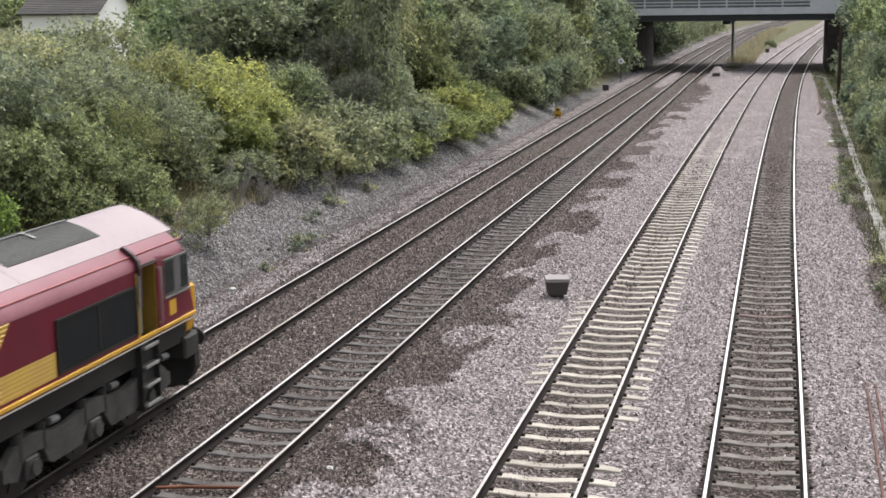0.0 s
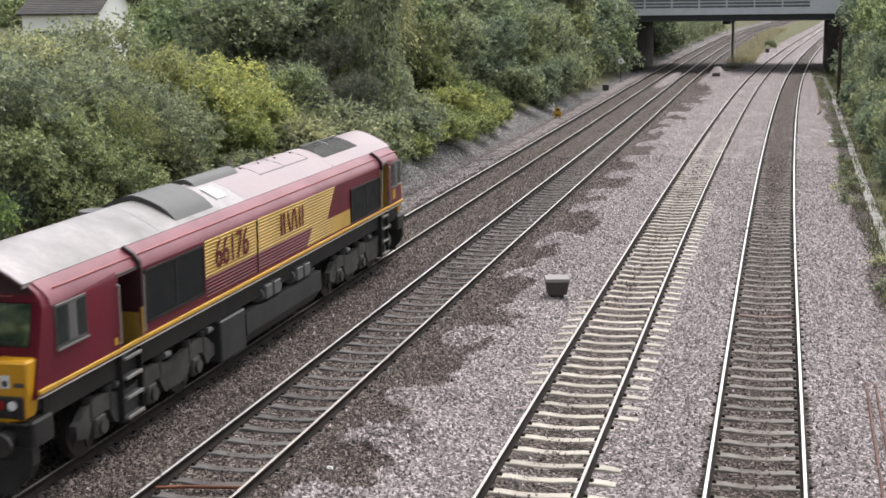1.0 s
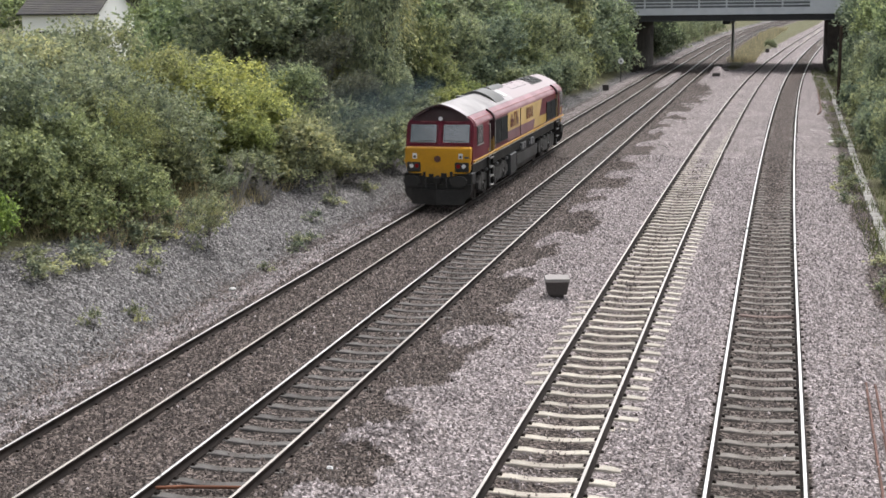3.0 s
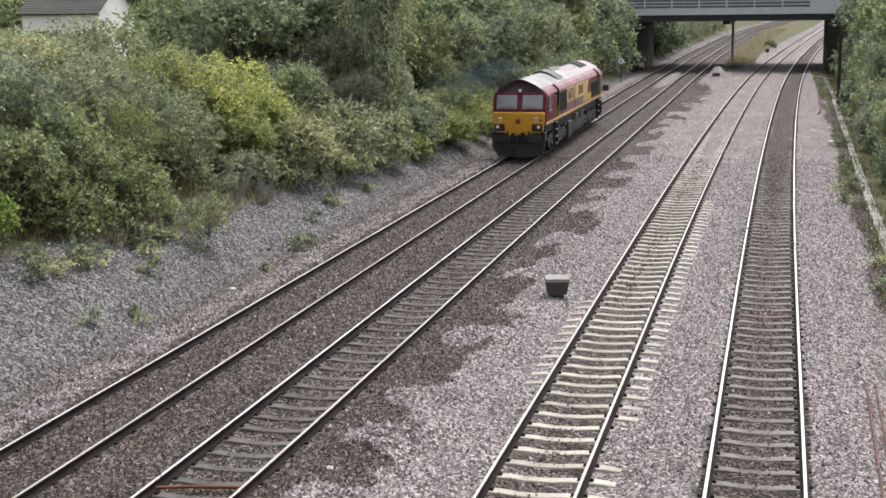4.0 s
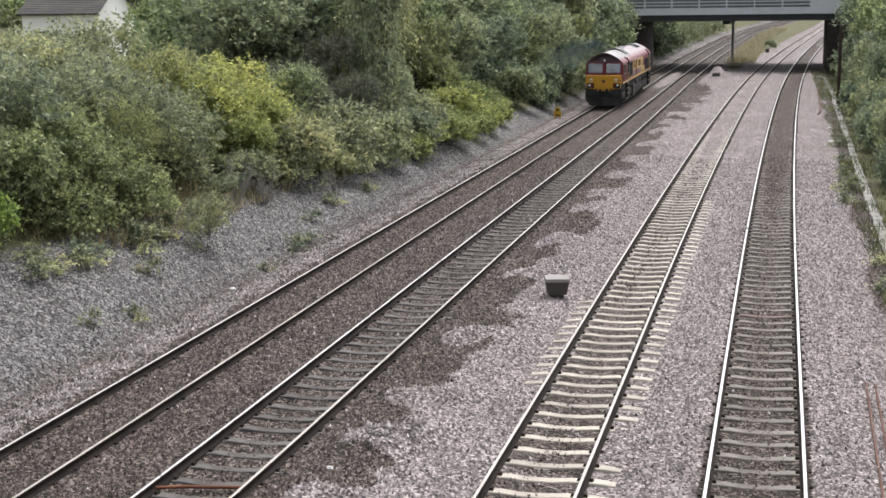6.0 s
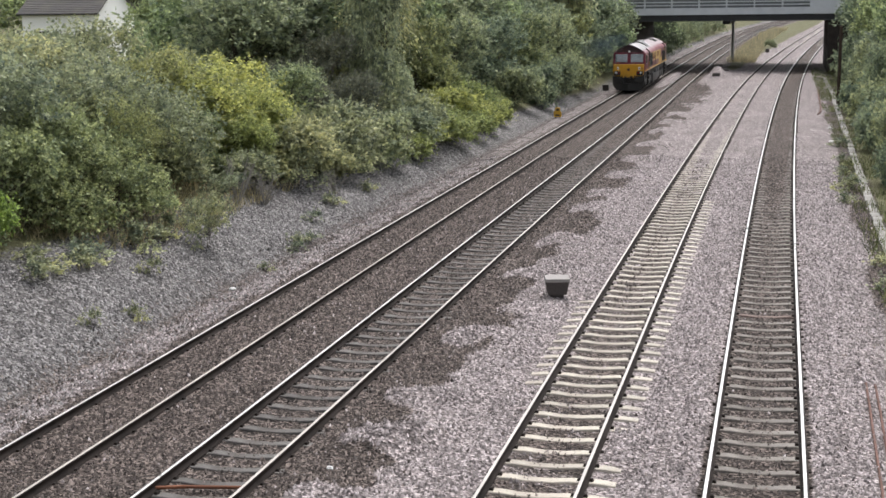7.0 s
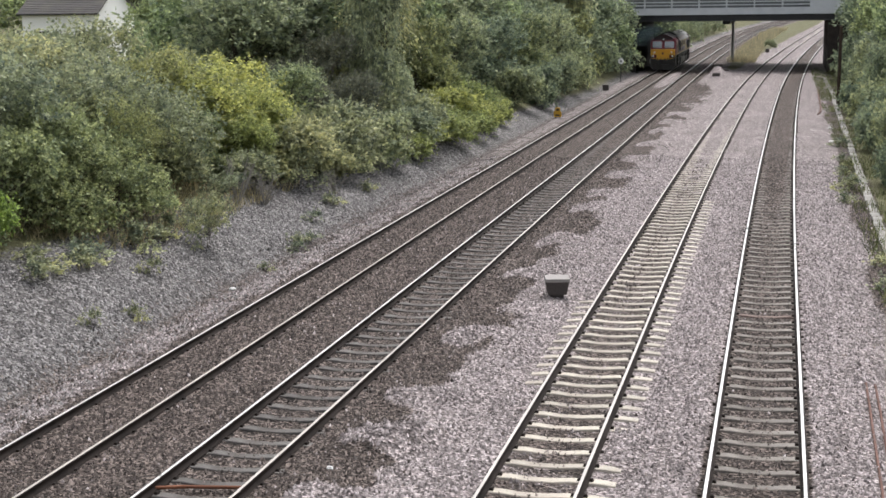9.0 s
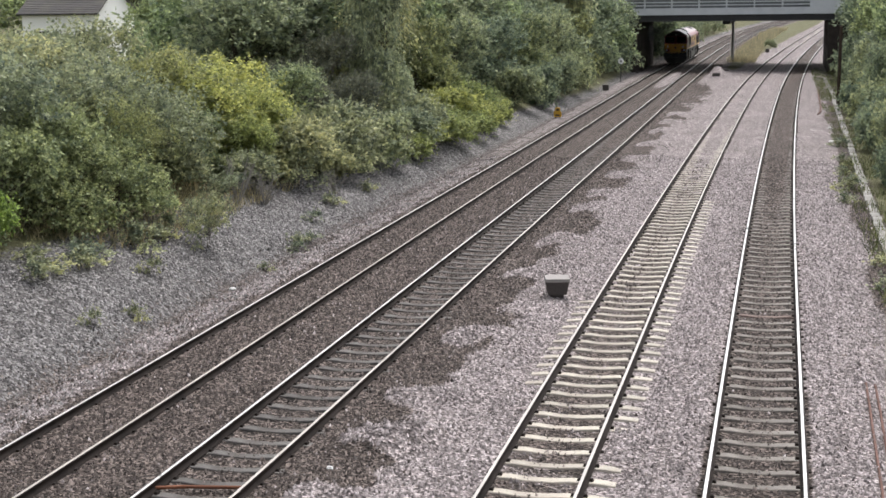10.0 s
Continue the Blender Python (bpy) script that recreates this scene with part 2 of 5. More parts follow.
# dark leaf colour stands in for the shade past the bridge
L_SHADE = leaf_material("shade_darkened_leaves", (0.045, 0.056, 0.042), (0.085, 0.105, 0.075), (0.125, 0.15, 0.105), (0.17, 0.19, 0.14))
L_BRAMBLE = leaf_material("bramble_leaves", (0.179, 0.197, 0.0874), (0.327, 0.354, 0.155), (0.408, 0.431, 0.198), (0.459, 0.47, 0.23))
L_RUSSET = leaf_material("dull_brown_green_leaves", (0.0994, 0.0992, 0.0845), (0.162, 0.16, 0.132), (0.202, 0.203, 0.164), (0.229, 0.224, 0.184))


def smoke_material():
    """Thin exhaust haze that fades towards the rim of each puff."""
    m, nt, b = nodes_of("thin_blue_exhaust_haze")
    grad = nt.nodes.new("ShaderNodeTexGradient")
    grad.gradient_type = "SPHERICAL"
    mp = node(nt, "ShaderNodeMapping", Scale=(0.55, 0.55, 0.8))
    nt.links.new(coords(nt), mp.inputs["Vector"])
    nt.links.new(mp.outputs[0], grad.inputs["Vector"])
    c = blend(nt, 1.0, ramp(nt, grad.outputs[1], (0.0, (0, 0, 0)), (0.75, (0.55, 0.55, 0.55))), ramp(nt, noise_tex(nt, 1.3, 3), (0.35, (0.2, 0.2, 0.2)), (0.65, (1, 1, 1))), "MULTIPLY")
    b.inputs["Base Color"].default_value = (0.11, 0.155, 0.165, 1)
    b.inputs["Roughness"].default_value = 1.0
    b.inputs["Specular IOR Level"].default_value = 0.0
    nt.links.new(c, b.inputs["Alpha"])
    return m


M_SMOKE = smoke_material()


# ---- the lines of the four tracks ----
STEP = 1.0


def centre_line(x0, heading, bends):
    """A centre line from its start, first heading and curvature at five distances: arrays of x, y, heading at each metre."""
    d = np.arange(0, 620, STEP)
    k = np.interp(d, (0, 40, 80, 130, 250), bends)
    th = heading + np.concatenate([[0], np.cumsum((k[1:] + k[:-1]) / 2 * STEP)])
    x = x0 + np.concatenate([[0], np.cumsum(np.sin(th[:-1]) * STEP)])
    y = np.concatenate([[0], np.cumsum(np.cos(th[:-1]) * STEP)])
    return d, x, y, th


LINE_A = centre_line(-12.9989, 0.28405, (-0.0022947, 0.0002207, -0.0001261, 0.0000923, 0.0002901))
LINE_B = centre_line(-3.7654, 0.24625, (-0.0004381, 0.0003201, 0.0002066, 0.0004853, 0.0000219))


def on_line(line, s, off=0.0):
    """x, y and heading at s metres along a line and off metres to its right."""
    d, x, y, th = line
    h = np.interp(s, d, th)
    back = np.minimum(s, 0)
    return (np.interp(s, d, x) + back * np.sin(h) + off * np.cos(h), np.interp(s, d, y) + back * np.cos(h) - off * np.sin(h), h)


TRACKS = ((LINE_A, 0.0), (LINE_A, 3.31), (LINE_B, 0.0), (LINE_B, 3.433))
# a straight frame for the ground sheet: g along, o across
G_HEAD = radians(14.2)
G_SIN, G_COS = math.sin(G_HEAD), math.cos(G_HEAD)
G_X, G_Y = on_line(LINE_A, 0.0)[:2]


def to_frame(x, y):
    return (x - G_X) * G_SIN + (y - G_Y) * G_COS, (x - G_X) * G_COS - (y - G_Y) * G_SIN


def from_frame(g, o):
    return G_X + g * G_SIN + o * G_COS, G_Y + g * G_COS - o * G_SIN


TRACK_O = []
for line, off in TRACKS:
    ss = np.arange(-5, 610, 1.0)
    gx, gy, _ = on_line(line, ss, off)
    TRACK_O.append(to_frame(gx, gy))


def across(g, o):
    """Distance to the right of each of the four tracks."""
    return [o - np.interp(g, gg, oo) for gg, oo in TRACK_O]


def smooth(x, a, b):
    t = np.clip((x - a) / (b - a), 0, 1)
    return t * t * (3 - 2 * t)


def wave(g, o, k, seed):
    """Cheap smooth noise of about -1 to 1 with waves of 1 / k metres."""
    r = np.random.RandomState(seed)
    v = 0
    for i in range(5):
        a, p, f = r.uniform(0, 6.28), r.uniform(0, 6.28), k * 6.28 * r.uniform(0.6, 1.5)
        v = v + np.sin((g * math.cos(a) + o * math.sin(a)) * f + p)
    return v / 3.0


RIDGE_S = (22.6, 25.6, 28.3, 33.2, 40.2, 45.8, 52.8, 57.0, 62.9, 68.8, 75.5, 82.6, 88.4, 95.0, 102.0, 109.0)
BANK_TOP = 2.6


def bare_ends(g, d3):
    """Where the sleepers of the pale track stick out of the stones at either end."""
    return np.where(d3 < 0, (g > 29.5) & (g < 38), ((g > 22.5) & (g < 25.2)) | ((g > 27.0) & (g < 56)))


def height(g, o):
    """Height of the ground above the rail tops."""
    d1, d2, d3, d4 = across(g, o)
    z = np.full(np.shape(d1), -0.17) + 0.02 * wave(g, o, 0.5, 1) + 0.012 * wave(g, o, 1.6, 2)
    for d, crib, end in ((d1, -0.147, -0.15), (d2, -0.222 + 0.052 * smooth(g, 52, 85), -0.155), (d3, -0.214 + 0.047 * smooth(g, 50, 90), np.where(bare_ends(g, d3), -0.215, -0.135)), (d4, -0.216 + 0.048 * smooth(g, 42, 72), -0.135)):
        inside = 1 - smooth(abs(d), 0.6, 0.72)
        tip = smooth(abs(d), 0.72, 0.95) * (1 - smooth(abs(d), 1.3, 1.6))
        z = z * (1 - inside) + inside * (crib + 0.008 * wave(g, o, 1.6, 3))
        z = z * (1 - tip) + tip * (end + 0.015 * wave(g, o, 0.9, 4))
    # tipped heaps of stone in the wide space between the pairs
    mid = smooth(d2, 1.4, 2.2) * (1 - smooth(d3, -2.0, -1.3))
    z = z + mid * (0.08 + 0.09 * wave(g, o, 0.22, 5) + 0.05 * wave(g, o, 0.5, 8))
    for hs in RIDGE_S:
        wide = 0.55 + 0.008 * (hs - 25)
        z = z + 0.2 * np.exp(-((g - hs - 0.15 * wave(g, o, 0.4, 9)) / wide) ** 2) * smooth(d2, 1.1, 1.7) * (1 - smooth(d2, 2.6, 3.6))
        z = z - 0.07 * np.exp(-((g - hs - 1.9) / 1.0) ** 2 - ((d2 - 2.1) / 0.8) ** 2)
    # the left bank
    up = -d1 - np.interp(g, (0, 45, 80, 120, 160), (2.6, 2.6, 2.7, 3.2, 3.6))
    bank = np.interp(up, (0, 3.2, 7.0, 11.0), (0, 1.3, 2.3, BANK_TOP))
    z = z + bank * (1 + 0.1 * wave(g, o, 0.12, 6))
    z = z - 0.1 * smooth(-d1, 1.5, 2.4) * (1 - smooth(up, 0, 0.8))
    # right: a low shoulder, the trough's level, then the bank
    z = z - 0.2 * smooth(d4, 1.9, 2.9)
    rise = d4 - 4.6
    z = z + np.interp(rise, (0, 3, 8, 14), (0, 0.9, 2.6, 3.4)) * (1 + 0.1 * wave(g, o, 0.12, 7))
    z = z + 0.25 * np.exp(-((g - 134) / 11) ** 2 - ((d1 - 1.65) / 0.4) ** 2) + 0.9 * np.exp(-((g - 141) / 3) ** 2 - ((d2 - 2.5) / 0.7) ** 2) + 0.8 * np.exp(-((g - 125.5) / 3.2) ** 2 - ((d2 - 2.2) / 0.7) ** 2)
    return z


def cover(g, o):
    """Share of fresh stone, of grass and of grey bank stone."""
    d1, d2, d3, d4 = across(g, o)
    fresh = smooth(d2 + 0.35 * wave(g, o, 0.16, 20) + 0.25 * wave(g, o, 0.5, 23), 2.0, 3.0)
    for hs in RIDGE_S:
        wide = 0.42 + 0.011 * (hs - 25)
        fresh = fresh + 0.95 * np.exp(-((g - hs + 0.35 - 0.25 * wave(g, o, 0.3, 24)) / wide) ** 2) * smooth(d2, 1.15, 1.6) * (1 - smooth(d2, 3, 4))
    patchy = smooth(d2, 1.2, 2.0) * (1 - smooth(d3, -1.8, -1.0))
    fresh = np.clip(fresh + patchy * (0.12 * wave(g, o, 0.3, 21) + 0.12 * wave(g, o, 0.8, 22)), 0, 1)
    fresh = fresh * (1 - 0.6 * smooth(g, 94, 104) * (1 - smooth(g, 120, 124)) * (1 - smooth(d2 + 0.3 * wave(g, o, 0.2, 27), 2.6, 3.6)))
    fresh = np.where(abs(d3) < 0.75, 0.38 + 0.34 * smooth(g, 50, 80), fresh)
    fresh = np.where(abs(d4) < 0.8, 0.04, fresh)
    fresh = fresh * (1 - 0.8 * smooth(d4 + 0.3 * wave(g, o, 0.2, 26), 2.45, 3.1))
    far_heap = 1.5 * np.exp(-((g - 134) / 12) ** 2 - ((d1 - 1.65) / 0.6) ** 2) + 1.8 * np.exp(-((g - 134) / 11) ** 4 - ((d2 - 2.3) / 0.8) ** 2)
    fresh = np.clip(fresh + far_heap, 0, 1)
    fresh = np.maximum(fresh, 0.8 * smooth(g, 95, 130) * smooth(-d1, 1.3, 2.0) * (1 - smooth(-d1, 4, 5)))
    grey = smooth(-d1, 1.9, 3.4)
    grey = np.maximum(grey, 0.3 * smooth(-d1, 1.2, 1.6))
    fresh = np.maximum(fresh, 0.55 * smooth(-d1, 0.95, 1.35) * (1 - smooth(-d1, 2.2, 3.0)))
    edge = np.interp(g, (0, 40, 60, 85, 120, 150), (6.3, 6.2, 5.2, 4.3, 3.2, 3.6))
    grass = smooth(-d1, edge - 0.6, edge + 1.2)
    grass = np.maximum(grass, smooth(d4, 3.0, 4.4) * 0.9)
    strip = smooth(d2, 2.2, 3.4) * smooth(-d3, 2.2, 3.4) * smooth(g, 146, 156)
    grass = np.maximum(grass, strip)
    return fresh, grass, grey


# ---- mesh helpers ----
def part(name, data, material, parent=None, label="", smooth_it=False):
    """One mesh object from a bmesh or mesh, under a thing or a part."""
    if isinstance(data, bmesh.types.BMesh):
        me = bpy.data.meshes.new(name)
        bmesh.ops.recalc_face_normals(data, faces=data.faces)
        data.to_mesh(me)
        data.free()
    else:
        me = data
    if material and not me.materials:
        me.materials.append(material)
    if smooth_it:
        me.shade_smooth()
    ob = new(name, me)
    if parent:
        ob.parent = parent
    if label:
        ob["label"] = label
    return ob


def thing(name, label, category, group="", kind="", at=None):
    ob = new(name)
    ob.empty_display_size = 0.2
    if at:
        ob.matrix_basis = at
    return tagged(ob, label, category, group, kind)


def add_box(bm, lo, hi, bevel=0.0, m=None):
    """An axis-aligned box from corner to corner, its edges bevelled, moved by m."""
    r = bmesh.ops.create_cube(bm, size=1.0)
    vs = r["verts"]
    size = [max(1e-4, b - a) for a, b in zip(lo, hi)]
    mid = [(a + b) / 2 for a, b in zip(lo, hi)]
    for v in vs:
        v.co = Vector([v.co[i] * size[i] + mid[i] for i in range(3)])
    if bevel > 0:
        es = list({e for v in vs for e in v.link_edges})
        out = bmesh.ops.bevel(bm, geom=es, offset=min(bevel, min(size) * 0.45), segments=1, affect="EDGES")
        vs = list({v for f in out["faces"] for v in f.verts} | {v for v in vs if v.is_valid})
    if m is not None:
        bmesh.ops.transform(bm, matrix=m, verts=vs)
    return vs


def add_cyl(bm, a, b, r, seg=12, r2=None):
    """A round bar from a to b."""
    a, b = Vector(a), Vector(b)
    m = Matrix.Translation((a + b) / 2) @ (b - a).to_track_quat("Z", "Y").to_matrix().to_4x4()
    bmesh.ops.create_cone(bm, cap_ends=True, segments=seg, radius1=r, radius2=r if r2 is None else r2, depth=(b - a).length, matrix=m)


def add_prism(bm, outline, y0, y1, axis="y"):
    """A closed outline (pairs) drawn out from y0 to y1 along an axis; pairs are (x, z) for y, (y, z) for x, (x, y) for z."""
    def at(p, t):
        return {"y": (p[0], t, p[1]), "x": (t, p[0], p[1]), "z": (p[0], p[1], t)}[axis]
    a = [bm.verts.new(at(p, y0)) for p in outline]
    b = [bm.verts.new(at(p, y1)) for p in outline]
    n = len(outline)
    for i in range(n):
        bm.faces.new((a[i], a[(i + 1) % n], b[(i + 1) % n], b[i]))
    bm.faces.new(a[::-1])
    bm.faces.new(b)


def raw_mesh(name, verts, quads):
    """A mesh from arrays of points and of four-cornered faces."""
    me = bpy.data.meshes.new(name)
    me.vertices.add(len(verts))
    me.vertices.foreach_set("co", np.asarray(verts, np.float32).ravel())
    q = np.asarray(quads, np.int32)
    me.loops.add(q.size)
    me.polygons.add(len(q))
    me.loops.foreach_set("vertex_index", q.ravel())
    me.polygons.foreach_set("loop_start", np.arange(0, q.size, q.shape[1], dtype=np.int32))
    me.update(calc_edges=True)
    return me


# ---- ground: one sheet to the horizon ----
def build_ground():
    rows = np.concatenate([[-2500, -800, -300, -120, -50, -20, -5, 5, 10], np.arange(12, 60, 0.3), np.arange(60, 120, 0.75), np.arange(120, 200, 2), np.arange(200, 420, 8), [450, 520, 600, 900, 1600, 3200]])
    cols = np.concatenate([[-2600, -900, -350, -140, -70, -45, -32, -25, -20, -17, -14, -12], np.arange(-10.5, 22, 0.22), [22.5, 24, 26, 29, 33, 40, 60, 120, 350, 900, 2600]])
    g, o = np.meshgrid(rows, cols, indexing="ij")
    z = height(np.clip(g, -5, 600), o)
    z = np.where(abs(o) > 200, 2.0, z)
    x, y = from_frame(g, o)
    nr, nc = g.shape
    i = np.arange(nr * nc).reshape(nr, nc)
    quads = np.stack([i[:-1, :-1], i[:-1, 1:], i[1:, 1:], i[1:, :-1]], -1).reshape(-1, 4)
    me = raw_mesh("ground", np.stack([x, y, z], -1).reshape(-1, 3), quads[:, ::-1])
    col = me.color_attributes.new("cover", "FLOAT_COLOR", "POINT")
    f, gr, gy = cover(np.clip(g, -5, 600), o)
    col.data.foreach_set("color", np.stack([f, gr, gy, np.ones_like(f)], -1).astype(np.float32).ravel())
    me.shade_smooth()
    ob = part("ground", me, M_GROUND)
    tagged(ob, "railway formation of grey and brown ballast with grassy banks", "ground", kind="structure")


build_ground()


def build_pebbles():
    """Loose stones over the nearer stretch, by the kind of stone they lie in."""
    r = np.random.RandomState(11)
    n = 230000
    g = 14 + 56 * r.uniform(0, 1, n) ** 1.5
    o = r.uniform(-9.5, 17.5, n)
    f, gr, gy = cover(g, o)
    f = np.clip((f + 0.45 * wave(g, o, 0.9, 31) * 0.5 - 0.36) / 0.28, 0.03, 0.97)
    d = across(g, o)
    rail = np.min([abs(abs(k) - 0.7525) for k in d], axis=0) < 0.16
    crib = np.min([abs(k) for k in d[1:]], axis=0) < 0.68
    shown = (abs(d[2]) < 1.3) & bare_ends(g, d[2])
    ok = ~rail & ~(shown & (r.uniform(0, 1, n) < 0.8)) & ~(crib & (r.uniform(0, 1, n) < 0.45)) & (gr < 0.6)
    g, o, f, gy = g[ok], o[ok], f[ok], gy[ok]
    n = len(g)
    pick = r.uniform(0, 1, n)
    sort = np.where(gy > pick, 2, np.where(f > r.uniform(0, 1, n), 1, 0))
    # a crushed stone: four corners bedded in the sheet and an off-centre peak
    base = np.array([(1, 0, -0.25), (0, 1, -0.25), (-1, 0, -0.25), (0, -1, -0.25), (0, 0, 1.2)], float)
    tri = np.array([(0, 1, 4), (1, 2, 4), (2, 3, 4), (3, 0, 4)])
    x, y = from_frame(g, o)
    z = height(g, o)
    size = r.uniform(0.02, 0.044, n)
    v = base[None] * r.uniform(0.65, 1.35, (n, 5, 1)) + r.uniform(-0.25, 0.25, (n, 5, 3))
    v[:, 4, :2] += r.uniform(-0.6, 0.6, (n, 2))
    a = r.uniform(0, 6.28, n)
    ca, sa = np.cos(a)[:, None], np.sin(a)[:, None]
    vx, vy = v[..., 0] * ca - v[..., 1] * sa, v[..., 0] * sa + v[..., 1] * ca
    pts = np.stack([vx, vy, v[..., 2]], -1) * size[:, None, None] + np.stack([x, y, z], -1)[:, None, :]
    for k, (nm, mat, lab) in enumerate((("old_ballast_stones", M_PEB_OLD, "loose brown weathered ballast stones"), ("fresh_ballast_stones", M_PEB_FRESH, "loose pale pinkish-grey ballast stones"), ("bank_stones", M_PEB_BANK, "loose blue-grey stones on the bank"))):
        p = pts[sort == k]
        if not len(p):
            continue
        t = (tri[None] + 5 * np.arange(len(p))[:, None, None]).reshape(-1, 3)
        tagged(part(nm, raw_mesh(nm, p.reshape(-1, 3), t), mat), lab, "ballast", kind="stuff")


build_pebbles()


# ---- tracks ----
def rail_mesh(line, off, top):
    """A flat-bottomed rail swept along its line; the crown of the head is polished."""
    prof = [(-0.07, -0.159), (0.07, -0.159), (0.07, -0.148), (0.012, -0.128), (0.012, -0.045), (0.035, -0.035), (0.036, -0.01), (0.032, -0.003), (0.026, 0.0), (-0.026, 0.0), (-0.032, -0.003), (-0.036, -0.01), (-0.035, -0.035), (-0.012, -0.045), (-0.012, -0.128), (-0.07, -0.148)]
    ss = np.concatenate([np.arange(-42, 200, 2.0), np.arange(200, 600, 6.0)])
    x, y, h = on_line(line, ss, off)
    p = np.array(prof)
    vx = x[:, None] + p[None, :, 0] * np.cos(h)[:, None]
    vy = y[:, None] - p[None, :, 0] * np.sin(h)[:, None]
    vz = np.broadcast_to(p[None, :, 1], vx.shape)
    n = len(prof)
    i = np.arange(len(ss) * n).reshape(len(ss), n)
    j = np.roll(i, -1, 1)
    quads = np.stack([i[:-1], j[:-1], j[1:], i[1:]], -1)
    me = raw_mesh("rail", np.stack([vx, vy, vz], -1).reshape(-1, 3), quads.reshape(-1, 4))
    me.materials.append(M_RAIL)
    me.materials.append(top)
    face = np.arange(len(me.polygons)) % n
    me.polygons.foreach_set("material_index", np.where(face == 8, 1, 0).astype(np.int32))
    return me


def sleeper_mesh(mat):
    """A concrete sleeper, dished in the middle, tapered in section, with rail pads and clips."""
    me = bpy.data.meshes.new("sleeper")
    bm = bmesh.new()
    xs = ((-1.25, 0.0), (-0.98, 0.0), (-0.5, 0.0), (-0.2, -0.03), (0.2, -0.03), (0.5, 0.0), (0.98, 0.0), (1.25, 0.0))
    rings = []
    for x, dz in xs:
        top = -0.167 + dz - (0.03 if abs(x) > 1.2 else 0)
        rings.append([bm.verts.new(p) for p in ((x, -0.14, -0.36), (x, -0.105, top - 0.012), (x, -0.09, top), (x, 0.09, top), (x, 0.105, top - 0.012), (x, 0.14, -0.36))])
    for a, b in zip(rings[:-1], rings[1:]):
        for k in range(5):
            bm.faces.new((a[k], a[k + 1], b[k + 1], b[k]))
    bm.faces.new(rings[0][::-1])
    bm.faces.new(rings[-1])
    for sx in (-1, 1):
        for dx in (-0.1, 0.1):
            c = sx * 0.7525 + dx
            vs = [bm.verts.new((c + u * 0.035, v * 0.05, w)) for u, v, w in ((-1, -1, -0.167), (1, -1, -0.167), (1, 1, -0.167), (-1, 1, -0.167), (-0.6, -0.7, -0.125), (0.6, -0.7, -0.125), (0.6, 0.7, -0.125), (-0.6, 0.7, -0.125))]
            for q in ((4, 5, 6, 7), (0, 1, 5, 4), (1, 2, 6, 5), (2, 3, 7, 6), (3, 0, 4, 7)):
                f = bm.faces.new([vs[k] for k in q])
                f.material_index = 1
    bm.to_mesh(me)
    bm.free()
    me.materials.append(mat)
    me.materials.append(M_RAIL)
    return me


def build_track(line, off, mat, first, gap, label, tops):
    tr = tagged(thing("railway_track", label, "track", "running lines"), kind="structure")
    for side in (-1, 1):
        part("rail", rail_mesh(line, off + side * 0.7525, tops[side > 0]), None, tr, "polished steel rail, rusty web darkened for shade")
    me = sleeper_mesh(mat)
    odd = sleeper_mesh(M_SLP_WOOD)
    r = random.Random(int(off * 10) + 3)
    far_v, far_q = [], []
    for k in range(-78, 520):
        s = first + gap * k
        x, y, h = on_line(line, s, off)
        if 0 <= k < 290:
            ob = new("sleeper", odd if k == 31 and off > 3.4 else me)
            ob.parent = tr
            ob.matrix_basis = Matrix.Translation((x, y, r.uniform(-0.006, 0.004))) @ Matrix.Rotation(-h + r.uniform(-0.008, 0.008), 4, "Z")
        else:
            c, sn, b = math.cos(h), math.sin(h), len(far_v)
            far_v += [(x + u * c + v * sn, y - u * sn + v * c, w) for u, v, w in ((-1.25, -0.13, -0.3), (1.25, -0.13, -0.3), (1.25, 0.13, -0.3), (-1.25, 0.13, -0.3), (-1.25, -0.1, -0.167), (1.25, -0.1, -0.167), (1.25, 0.1, -0.167), (-1.25, 0.1, -0.167))]
            far_q += [[b + q for q in f] for f in ((4, 5, 6, 7), (0, 1, 5, 4), (1, 2, 6, 5), (2, 3, 7, 6), (3, 0, 4, 7))]
    tagged(part("far_sleepers", raw_mesh("far_sleepers", far_v, far_q), mat, tr), kind="stuff")


build_track(LINE_A, 0.0, M_SLP_OLD, 12.3, 0.71, "railway track with concrete sleepers nearly buried in brown ballast", (M_RAILTOP, M_RAILDULL))
build_track(LINE_A, 3.31, M_SLP_OLD, 12.3, 0.71, "railway track on brown-dusted concrete sleepers", (M_RAILTOP, M_RAILDULL))
build_track(LINE_B, 0.0, M_SLP_LIGHT, 12.82, 0.703, "railway track on pale cream concrete sleepers", (M_RAILDULL, M_RAILDULL))
build_track(LINE_B, 3.433, M_SLP_DARK, 12.3, 0.7154, "railway track on weathered grey concrete sleepers", (M_RAILTOP, M_RAILTOP))


